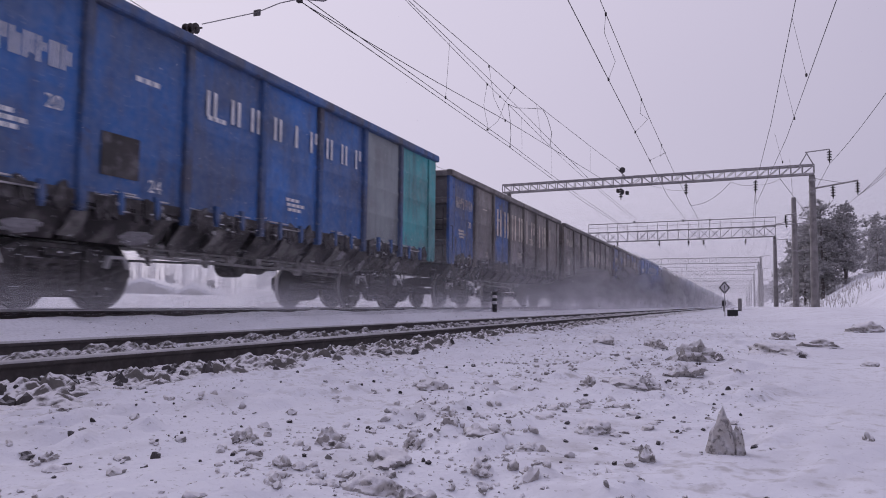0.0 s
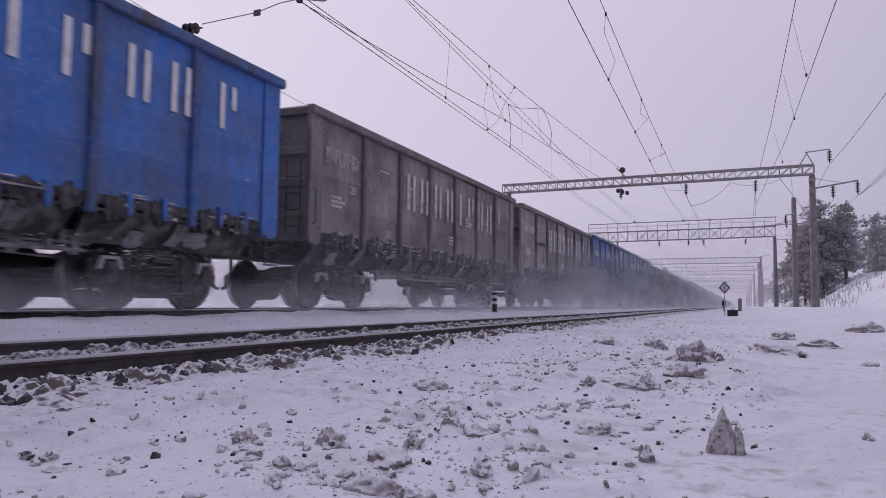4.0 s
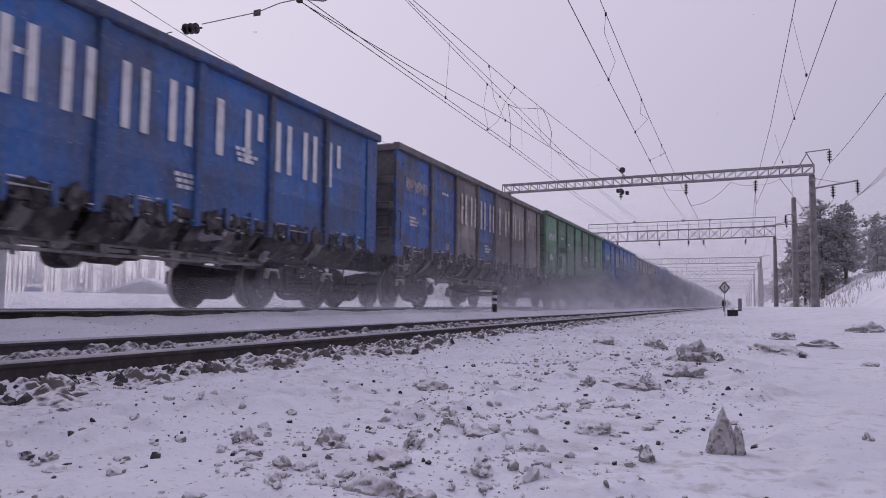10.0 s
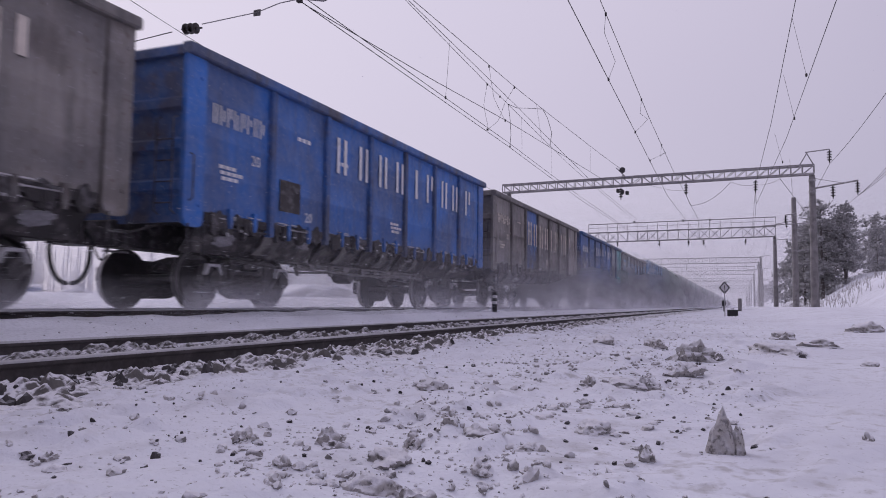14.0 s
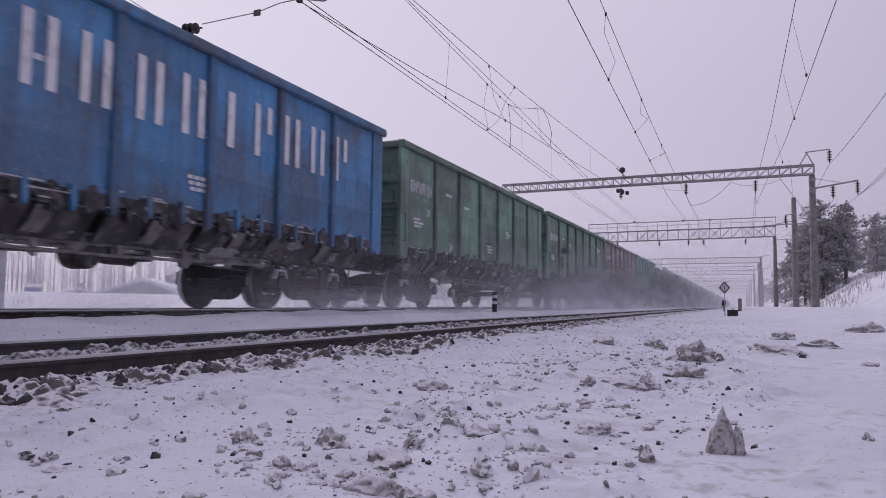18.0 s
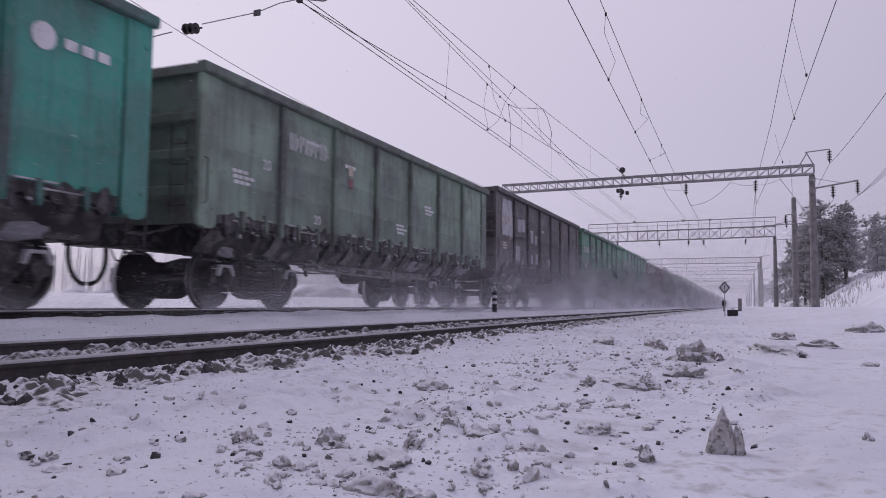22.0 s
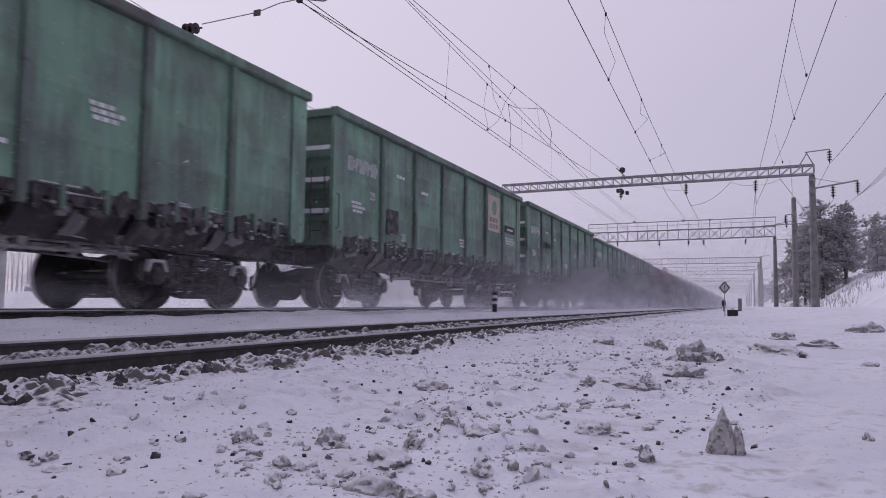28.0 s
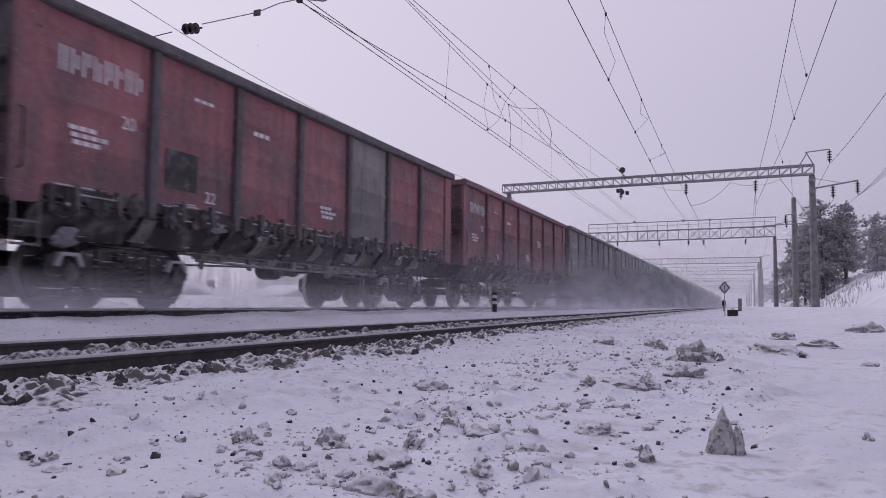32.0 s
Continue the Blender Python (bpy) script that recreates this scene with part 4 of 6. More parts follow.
    outer = [(-1.22, 0.44), (-1.20, 0.66), (-1.05, 0.72), (-0.72, 0.70), (-0.46, 0.82), (0.46, 0.82), (0.72, 0.70), (1.05, 0.72), (1.20, 0.66), (1.22, 0.44),
             (1.12, 0.40), (0.98, 0.56), (0.80, 0.50), (0.58, 0.24), (0.40, 0.17), (-0.40, 0.17), (-0.58, 0.24), (-0.80, 0.50), (-0.98, 0.56), (-1.12, 0.40)]
    f.prism(outer, "x", 0.955, 1.045)
    f.box(1.03, 1.09, -0.44, 0.44, 0.74, 0.82, 0.02).box(1.03, 1.10, -0.44, 0.44, 0.16, 0.24, 0.02)
    for s in (-1, 1):
        f.box(1.03, 1.08, min(s * 0.42, s * 0.50), max(s * 0.42, s * 0.50), 0.2, 0.8, 0.015)
        f.tube([(1.06, s * 0.50, 0.24), (1.06, s * 0.86, 0.62)], 0.04, 6)
    M["side_frame"] = f.mesh("side_frame", GEAR)
    f = Form()
    for y in (-0.26, 0.0, 0.26):
        turns = [(1.05 + 0.085 * math.cos(a * 0.7854), y + 0.085 * math.sin(a * 0.7854), 0.25 + 0.0095 * a) for a in range(0, 33, 2)]
        f.tube(turns, 0.019, 4)
    M["springs"] = f.mesh("spring_set", GEAR)
    f = Form().prism([(-1.02, 0.62), (1.02, 0.62), (1.12, 0.66), (1.12, 0.74), (0.5, 0.88), (-0.5, 0.88), (-1.12, 0.74), (-1.12, 0.66)], "y", -0.2, 0.2)
    M["bolster"] = f.mesh("bolster", GEAR)
    f = Form().box(0.93, 1.10, -0.15, 0.15, 0.36, 0.64, 0.04)
    f.lathe([(1.08, 0.13), (1.15, 0.125), (1.17, 0.09), (1.175, 0.03)], (0, 0, 0.478), "x", 12)
    M["axle_box"] = f.mesh("axle_box", GEAR)
    f = Form().prism([(-0.14, 0.68), (-0.20, 0.52), (-0.16, 0.50), (-0.10, 0.64), (0.10, 0.64), (0.16, 0.50), (0.20, 0.52), (0.14, 0.68)], "x", 1.00, 1.11)
    M["arch"] = f.mesh("frosted_arch", FROST)
    f = Form()
    wheel = [(0.70, 0.10), (0.70, 0.40), (0.715, 0.505), (0.735, 0.507), (0.75, 0.480), (0.83, 0.4775), (0.845, 0.465), (0.845, 0.40), (0.79, 0.37), (0.78, 0.17), (0.85, 0.14), (0.87, 0.10)]
    f.lathe(wheel, (0, 0, 0), "x", 18)
    f.lathe([(-a, r) for a, r in reversed(wheel)], (0, 0, 0), "x", 18)
    f.lathe([(-1.1, 0.06), (-0.86, 0.085), (-0.5, 0.08), (0.5, 0.08), (0.86, 0.085), (1.1, 0.06)], (0, 0, 0), "x", 10)
    for s in (-1, 1):
        for k in range(4):
            w = k * 1.5708
            f.box(s * 0.80 - 0.012, s * 0.80 + 0.012, -0.03 + 0.27 * math.cos(w), 0.03 + 0.27 * math.cos(w), -0.03 + 0.27 * math.sin(w), 0.03 + 0.27 * math.sin(w))
    me = M["wheelset"] = f.mesh("wheelset", TREAD)
    me.materials.append(POLISHED)
    for p in me.polygons:
        if math.hypot(p.center.y, p.center.z) > 0.46 and abs(p.normal.x) < 0.6:
            p.material_index = 1
    # white marks: plain shapes of their sizes
    M["number"] = Form()
    for i in range(8):
        M["number"].box(0, 0.004, -0.65 + i * 0.165, -0.65 + i * 0.165 + 0.030, -0.15, 0.15)
        M["number"].box(0, 0.004, -0.65 + i * 0.165 + 0.074, -0.65 + i * 0.165 + 0.106, -0.15 + 0.07 * (i % 3), 0.15 - 0.06 * (i % 2))
    M["number"] = M["number"].mesh("number_mark", WHITE_MARK)
    f = Form()
    for r in range(3):
        for i in range(3 + r % 2):
            f.box(0, 0.004, -0.26 + i * 0.14 + 0.03 * r, -0.26 + i * 0.14 + 0.03 * r + 0.11, 0.09 - r * 0.085, 0.145 - r * 0.085)
    M["small"] = f.mesh("small_mark", WHITE_MARK)
    f = Form()
    for i in range(3):
        f.box(0, 0.004, -0.2 + i * 0.15, -0.2 + i * 0.15 + 0.11, -0.035, 0.035)
    M["line"] = f.mesh("line_mark", WHITE_MARK)
    f = Form().box(0, 0.004, -0.30, 0.30, -0.33, 0.33)
    M["plate"] = f.mesh("square_patch", CHALK_PATCH)
    rng = random.Random(40)
    for k in range(3):     # patches of paint with torn edges
        edge = [(-0.30 + 0.075 * i, -0.33) for i in range(8)] + [(0.30, -0.33 + 0.0825 * i) for i in range(8)] + [(0.30 - 0.075 * i, 0.33) for i in range(8)] + [(-0.30, 0.33 - 0.0825 * i) for i in range(8)]
        M["patch%d" % k] = Form().prism([(a + rng.uniform(-0.035, 0.035), b + rng.uniform(-0.04, 0.04)) for a, b in edge], "x", 0, 0.004).mesh("paint_patch", CHALK_PATCH)
    for key, hgt, wid, thick in (("S", 0.39, 0.22, 0.066), ("M", 0.70, 0.38, 0.11), ("L", 0.86, 0.46, 0.135)):
        f = Form()  # two uprights
        f.box(0, 0.004, -wid / 2, -wid / 2 + thick, -hgt / 2, hgt / 2).box(0, 0.004, wid / 2 - thick, wid / 2, -hgt / 2, hgt / 2)
        M["pair" + key] = f.mesh("letter_block", WHITE_MARK)
        f = Form().box(0, 0.004, -thick * 0.6, thick * 0.6, -hgt / 2, hgt / 2)
        M["bar" + key] = f.mesh("letter_block", WHITE_MARK)
        f = Form()  # an upright and a half one
        f.box(0, 0.004, -wid / 2, -wid / 2 + thick, -hgt / 2, hgt / 2).box(0, 0.004, wid / 2 - thick, wid / 2, -hgt * 0.02, hgt / 2)
        M["half" + key] = f.mesh("letter_block", WHITE_MARK)
    M["data"] = Form().box(0, 0.005, -0.31, 0.31, -0.27, 0.27).mesh("data_panel", SOOT)
    for key in ("panel", "end_panel", "post", "corner", "rim", "sill", "side_frame", "axle_box"):
        M[key + "_far"] = flip(M[key])
    for key in ("end", "end_rim", "coupler", "hose"):
        back = M[key].copy()
        back.transform(Matrix.Rotation(math.pi, 4, "Z"))
        M[key + "_back"] = back
    return M


def figures(text, size):
    """Readable figures as a thin mesh that faces +x."""
    cu = bpy.data.curves.new("figures", "FONT")
    cu.body, cu.size, cu.extrude, cu.align_x = text, size, 0.002, "CENTER"
    ob = bpy.data.objects.new("figures", cu)
    me = bpy.data.meshes.new_from_object(ob)
    bpy.data.objects.remove(ob)
    me.transform(Matrix(((0, 0, 1, 0), (1, 0, 0, 0), (0, 1, 0, 0), (0, 0, 0, 1))))
    me.materials.clear()
    me.materials.append(WHITE_MARK)
    return me


MESH = wagon_meshes()
FIG = {t: figures(t, 0.24) for t in ("20", "22", "23", "24")}
TURNING = []   # (wheelset, wagon number, offset of its axle)


def bogie(wagon, y, number, near):
    b = new("bogie")
    b.parent = wagon
    b.location = (0, y, 0)
    part("bolster", MESH["bolster"], b)
    for side in ("", "_far"):
        part("side_frame", MESH["side_frame" + side], b)
        if not side:
            part("spring_set", MESH["springs"], b)
    for o in (-0.925, 0.925):
        w = part("wheelset", MESH["wheelset"], b, at=(0, o, 0.4785), label="dark steel wheels on one axle")
        if near:
            TURNING.append((w, number, y + o))
        part("axle_box", MESH["axle_box"], b, at=(0, o, 0))
        if near:
            part("axle_box", MESH["axle_box_far"], b, at=(0, o, 0))
        if near:
            part("frosted_arch", MESH["arch"], b, at=(0.006, o, 0.03), label="strip of frosted snow on the axle guard")


FRAME = {35: "k", 36: "k", 29: "k", 1: "d", 3: "d", 12: "d", 17: "d"}     # frames of another tone than their panels
TALL = {0, 4, 13, 14, 20, 21, 22, 23, 24, 26, 27, 28, 31, 32, 33}
RISE = {3: 0.07, 25: -0.11, 7: 0.12, 8: 0.12, 9: -0.09, 12: 0.05, 15: 0.05, 16: 0.07, 19: -0.06, 36: -0.12, 37: -0.08}
DATA = {0, 10, 13, 16, 20, 22, 28, 30, 31, 32, 34, 36}
LETTERS = ("pair", "pair", "pair", "pair", "bar", "half", "pair", "pair", "half")


def wagon(number, panels, lettering="", mark=None, fig="20", near=True):
    body = max(set(panels), key=panels.count)
    tone = COLOUR[body]
    extra = " with block lettering, on rails" if lettering else " with small stencil marks, on rails"
    w = thing("gondola_wagon", (TRAIN_X, 0, 0), "%s steel gondola wagon%s" % (tone, extra), "freight wagon", "wagons of the freight train")
    frame_tone = FRAME.get(number, body)
    base = PAINT[frame_tone]
    up = RISE.get(number, 0.17 if number in TALL else 0.0)   # taller and lower boxes among the wagons
    k = (3.60 - 1.40 + up) / (3.60 - 1.40)

    def stretch(y):
        return Matrix.Translation((0, y, 1.40 - 1.40 * k)) @ Matrix.Diagonal((1, 1, k, 1))
    for side in ("", "_far"):
        for i in range(7):
            key = "end_panel" if i in (0, 6) else "panel"
            y = (EDGES[i] + EDGES[i + 1]) / 2
            part("side_panel", MESH[key + side], w, PAINT[panels[i]], stretch(y))
            if near and not side:
                kind = (i + number * 2) % 3
                part("floor_hatch", MESH["hatch%d" % kind], w, at=(0, y, 0))
                for o in (-0.36 + 0.07 * kind, 0.28 + 0.05 * kind):
                    part("hinge_bracket", MESH["lug"], w, base if frame_tone in "bBcn" else SHADED[frame_tone], (0, y + o, 0.03 * kind - 0.03))
                tagged(part("ledge_snow", MESH["ledge%d" % kind], w, at=(0, y, 0), label="streaks of white snow on the sill"), kind="stuff")
        if near or not side:
            for y in POSTS:
                part("side_post", MESH["post" + side], w, SHADED[frame_tone], stretch(y))
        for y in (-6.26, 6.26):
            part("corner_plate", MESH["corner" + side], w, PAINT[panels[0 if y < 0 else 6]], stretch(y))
        part("top_rail", MESH["rim" + side], w, SHADED[frame_tone], (0, 0, up))
        part("side_sill", MESH["sill" + side], w)
    # end walls and their rails get the half-tone copy: shade put into the colour
    part("end_wall", MESH["end"], w, SHADED[frame_tone], stretch(0))
    part("end_wall", MESH["end_back"], w, SHADED[frame_tone], stretch(0))
    part("end_top_rail", MESH["end_rim"], w, SHADED[frame_tone], (0, 0, up))
    part("end_top_rail", MESH["end_rim_back"], w, SHADED[frame_tone], (0, 0, up))
    part("floor_plate", MESH["floor"], w)
    part("centre_sill", MESH["centre_sill"], w)
    part("coupler", MESH["coupler"], w)
    part("coupler", MESH["coupler_back"], w)
    bogie(w, -4.325, number, near)
    bogie(w, 4.325, number, near)
    if near:
        for y in (-4.325, -1.76, 0, 1.76, 4.325):
            part("cross_bearer", MESH["bearer"], w, at=(0, y, 0))
        part("brake_cylinder", MESH["cylinder"], w)
        part("air_reservoir", MESH["tank"], w)
        part("brake_valve", MESH["valve"], w)
        part("brake_rod", MESH["rods"], w)
        part("adjuster_pipe", MESH["pipe"], w, label="pale frosted steel pipe")
        part("frost_cap", MESH["cap"], w, label="grey frost on the cylinder")
        part("air_hose", MESH["hose"], w)
        part("air_hose", MESH["hose_back"], w)
        part("chain_cable", MESH["cable"], w)
        part("ice_bits", MESH["bits"], w, at=pose(0, 0.3 * (number % 4) - 0.4, 0), label="small bits of ice stuck under the side")["kind"] = "stuff"
        part("foot_step", MESH["step"], w, base if number % 3 == 0 else None)
        part("foot_step", MESH["step"], w, at=(0, 12.52, 0))
        part("grab_rail", MESH["grab"], w)
        if number in (11, 30, 31, 32, 33):
            part("ledge_snow", MESH["end_snow"], w, at=stretch(0), label="white snow on the end wall ribs")
        rng = random.Random(number)
        for y in (-5.2, -3.2, 1.6, 3.4, 5.0):
            y += rng.uniform(-0.35, 0.35)
            d = rng.uniform(0.0, 1.0)
            part("caked_snow", MESH["cake"], w, at=Matrix.LocRotScale((1.40 - 0.30 * d, y, 1.24 - 0.36 * d), Euler((0, radians(129), rng.uniform(-0.5, 0.5))), (rng.uniform(0.4, 0.8), rng.uniform(0.7, 1.7), 0.6)), label="grey snow caked on the underframe")
        worn = panels.count("d") + panels.count("k") + panels.count("n") + panels.count("N") > 3
        paint_mark = WORN_MARK if worn else None
        part("number_mark", MESH["number"], w, paint_mark, (1.520, -3.52 if number in (24, 25) else -5.24, 2.93), "white number marks as bars")["kind"] = "stuff"
        part("small_mark", MESH["small"], w, paint_mark, (1.517, -5.45, 2.04), "small white stencil marks")["kind"] = "stuff"
        part("capacity_figures", FIG["20"], w, paint_mark, (1.519, -4.82, 2.30), "white stencilled figures")
        part("line_mark", MESH["line"], w, paint_mark, (1.503, -3.4, 3.02))
        part("line_mark", MESH["line"], w, paint_mark, (1.503, -2.0, 2.84))
        part("tare_figures", FIG[fig], w, paint_mark, (1.504, -3.2, 1.56), "white stencilled figures")
        part("small_mark", MESH["small"], w, paint_mark, (1.517, 0.1 + 0.3 * (number % 3), 1.78))["kind"] = "stuff"
        if number % 2:
            part("small_mark", MESH["small"], w, paint_mark, (1.517, 2.0, 2.40))["kind"] = "stuff"
        if number in DATA:
            part("data_panel", MESH["data"], w, at=(1.5175, -3.82, 1.94), label="dark square data panel")
        if lettering:
            dy, dz = (0.30, -0.30) if number == 2 else (0.0, 0.0)
            first, step, z = {"S": (-2.14, 0.563, 3.04 - up), "M": (-2.06, 0.90, 2.92), "L": (-1.99, 0.836, 2.75)}[lettering]
            for i, shape in enumerate(LETTERS):
                y = first + dy + i * step
                for q in POSTS:   # keep the blocks clear of the posts
                    gap = 0.09 + {"S": 0.11, "M": 0.19, "L": 0.23}[lettering]
                    if abs(y - q) < gap:
                        y = q + math.copysign(gap, y - q)
                part("letter_block", MESH[shape + lettering], w, paint_mark, (1.518, y, z + dz + up), "worn pale letter shape" if worn else "white letter shape")
        if mark == "stripe":
            for i in range(7):
                a, b = EDGES[i] + 0.08, EDGES[i + 1] - 0.08
                za, zb = ((2.15, 2.15), (2.15, 2.15), (2.15, 2.15), (2.15, 2.15), (2.15, 2.60), (2.62, 3.08), (3.09, 3.09))[i]
                f = Form().prism([(a, za - 0.09), (b, zb - 0.09), (b, zb + 0.09), (a, za + 0.09)], "x", 1.5165, 1.5195)
                part("yellow_stripe", f.mesh("yellow_stripe", YELLOW_MARK), w, label="faded yellow stripe on the side panel")
        if mark == "blue":
            for i in range(7):
                y, wide, high = (EDGES[i] + EDGES[i + 1]) / 2, rng.uniform(1.15, 1.5), rng.uniform(0.75, 1.05)
                part("paint_patch", MESH["patch%d" % (i % 3)], w, PAINT["c"], Matrix.LocRotScale((1.517, y + rng.uniform(-0.05, 0.05), rng.uniform(2.55, 2.75)), None, (1, wide / 0.6, high / 0.66)), "worn blue field of older paint")
                if i in (0, 1, 4):
                    part("small_mark", MESH["small"], w, at=(1.523, y, 2.85))["kind"] = "stuff"
        if mark == "patches":
            for k, (y, z, s) in enumerate(((-5.2, 3.02, 1.8), (-4.85, 2.75, 1.0), (-3.7, 2.9, 0.7), (-2.0, 2.6, 0.6), (-1.4, 2.55, 0.5), (-3.9, 1.9, 0.8), (-2.0, 1.8, 0.5), (-1.3, 1.85, 0.6), (-3.2, 2.95, 0.7))):
                part("square_patch", MESH["patch%d" % (k % 3)], w, at=Matrix.LocRotScale((1.517, y, z), None, (1, s, s)), label="pale chalky patch of paint")
        if mark == "square":
            part("square_patch", MESH["plate"], w, at=Matrix.LocRotScale((1.518, 3.52, 2.98), None, (1, 1.95, 1.7)), label="cream square panel with an emblem shape", material=CREAM)
            f = Form().lathe([(0, 0.24), (0.004, 0.24)], (0, 0, 0), "x", 20)
            part("round_mark", f.mesh("round_mark", PAINT["g"]), w, at=(1.524, 3.55, 3.18), label="green round emblem shape")
            for z in (2.78, 2.58):
                part("line_mark", MESH["line"], w, PAINT["e"], Matrix.LocRotScale((1.523, 3.48, z), None, (1, 2.0, 2.0)))
            part("data_panel", MESH["data"], w, at=Matrix.LocRotScale((1.5185, 5.25, 2.62), None, (1, 1.9, 0.45)), label="dark oblong plate with a pale line")
            part("line_mark", MESH["line"], w, at=Matrix.LocRotScale((1.524, 5.25, 2.62), None, (1, 1.6, 1.0)))
            for k in range(2):
                part("small_mark", MESH["small"], w, at=(1.519, 5.0 + 0.5 * k, 2.2))["kind"] = "stuff"
        if number == 25:
            for z, m in ((2.75, CREAM), (2.5, PAINT["r"])):
                part("square_patch", MESH["plate"], w, m, Matrix.LocRotScale((1.518, -2.0, z), None, (1, 0.3, 0.28)), "small bright painted square")
        if mark == "sign":
            f = Form().lathe([(0, 0.16), (0.004, 0.16)], (0, 0, 0), "x", 16)
            part("round_mark", f.mesh("round_mark", WHITE_MARK), w, at=(1.518, 4.85, 3.1), label="white round emblem shape")
            part("line_mark", MESH["line"], w, at=Matrix.LocRotScale((1.518, 5.45, 3.1), None, (1, 1.6, 1.8)))
        if mark == "logo":
            for k, (y, z, a, c) in enumerate(((0.2, 2.95, 1.5, 1.4), (1.95, 2.35, 1.9, 0.8), (-1.4, 2.0, 0.8, 0.6), (-2.2, 2.0, 0.5, 0.4))):
                part("paint_patch", MESH["patch%d" % (k % 3)], w, PAINT["t"], Matrix.LocRotScale((1.517, y, z), None, (1, a, c)), "teal patch of fresh paint")
            for k in range(3):
                part("letter_block", MESH["pairM"], w, at=(1.518, 4.75 + 0.33 * k, 2.9))
            part("line_mark", MESH["line"], w, at=Matrix.LocRotScale((1.518, 5.9, 2.9), None, (1, 1.4, 1.6)))
    return w


TRAIN = []
SPECS = [
    (0, "bbbbbyt", "S", None, "24"), (1, "ndndddd", "L"), (2, "ddddddd", "L"), (3, "NNdNNNN", "L"), (4, "BBBBBBB", "M"), (5, "ddddddd", "L"),
    (6, "eededod", "L"), (7, "bbbbbyt", "S"), (8, "bbbbbyt", "S"), (9, "vvvoooo", ""), (10, "bbbbbbb", "L", None, "23"), (11, "bbbbbbb", "L"),
    (12, "nndndd" "d", "L"), (13, "qqqqqqq", ""), (14, "BBBBBBB", "L"), (15, "ddddddd", "L"), (16, "BBBBBBB", "M"), (17, "ddndddd", "L"),
    (18, "nbbbbyt", "S"), (19, "kkkkkkk", "", "blue"), (20, "ccccccc", "L"), (21, "ggggggg", ""), (22, "ggggggg", "", "sign"), (23, "eeeeeee", "", "stripe"),
    (24, "TTTTTTT", "", "sign"), (25, "mmmmmmm", ""), (26, "kkkkkkk", "", "patches"), (27, "GGGGGGG", ""), (28, "GGGGGGG", "", "logo"), (29, "RRRRRRR", ""),
    (30, "ggmgggg", ""), (31, "ggggggg", ""), (32, "ggggggg", "", "square"), (33, "ggggggg", ""), (34, "wgwggwg", ""), (35, "wwwwwww", ""),
    (36, "rrrrdrr", "", None, "22"), (37, "RrRRrRR", ""), (38, "ddddddd", ""),
]
for spec in SPECS:
    TRAIN.append((spec[0], wagon(*spec)))
for k in range(39, 57):
    TRAIN.append((k, wagon(k, "mgdRgdmkgd"[k % 10] * 7, near=False)))


# ---- snow that the train whirls up, in drifting pieces ----
def dust_mesh(count, seed):
    rng = np.random.default_rng(seed)
    y = rng.uniform(-7.2, 7.2, count)
    x = rng.normal(0.3, 1.5, count)
    high = rng.random(count) < 0.25
    z = -0.07 + np.where(high, rng.exponential(1.2, count), rng.exponential(0.30, count))
    x = np.where(high, np.sign(x) * (1.62 + np.abs(rng.normal(0, 0.35, count))), x)
    keep = z < 4.2
    c = np.stack([x, y, z], -1)[keep]
    n = len(c)
    size = rng.uniform(0.0025, 0.0075, (n, 1, 1))
    tri = c[:, None, :] + rng.normal(0, 1, (n, 3, 3)) * size
    return quick("snow_dust", tri.reshape(-1, 3).tolist(), np.arange(3 * n).reshape(-1, 3).tolist(), FLAKE)


DUST = []
dust = [dust_mesh(6000, 1), dust_mesh(6000, 2)]
for k in range(0, 48):
    ob = new("snow_dust", dust[k % 2])
    tagged(ob, "whirling powder snow round the wheels of the train", "snow dust", kind="stuff")
    DUST.append((k, ob))


def plume_mesh(name, x0, reach, top, material, seed):
    """A torn roll of powder snow along one wagon; it runs on into the next wagon's."""
    rng = random.Random(seed)
    waves = [(rng.choice((1, 2, 3, 5, 6, 7, 9)), rng.choice((0, 1, 1, 2, 3)), rng.uniform(0, 6.283), rng.uniform(0.08, 0.2)) for i in range(9)]
    vs, fs = [], []
    rings, around = 66, 10
    for i in range(rings + 1):
        y = -6.96 + 13.92 * i / rings
        t = 2 * math.pi * i / rings
        drift = 0.10 * math.sin(5 * t + 1.0) + 0.04 * math.sin(8 * t + 2.0) + 0.08 * math.sin(3 * t)
        for k in range(around):
            w = 2 * math.pi * k / around
            b = 1 + sum(a * math.sin(n * t + m * w + p) for n, m, p, a in waves)
            vs.append((x0 + drift + reach * math.cos(w) * (0.5 + 0.5 * b), y, -0.05 + (top / 2) * (1 + math.sin(w) * (min(b, 1.12) if math.sin(w) > 0 else 1.0))))
    for i in range(rings):
        for k in range(around):
            fs.append((i * around + k, i * around + (k + 1) % around, (i + 1) * around + (k + 1) % around, (i + 1) * around + k))
    me = quick(name, vs, fs, material)
    me.shade_smooth()
    return me


PLUMES = plume_mesh("snow_plume", 1.98, 0.16, 2.9, PLUME, 5)
for k in range(0, 57):
    DUST.append((k, tagged(new("snow_plume", PLUMES), "thin torn veil of powder snow whirled up by the train", "snow dust", kind="stuff")))


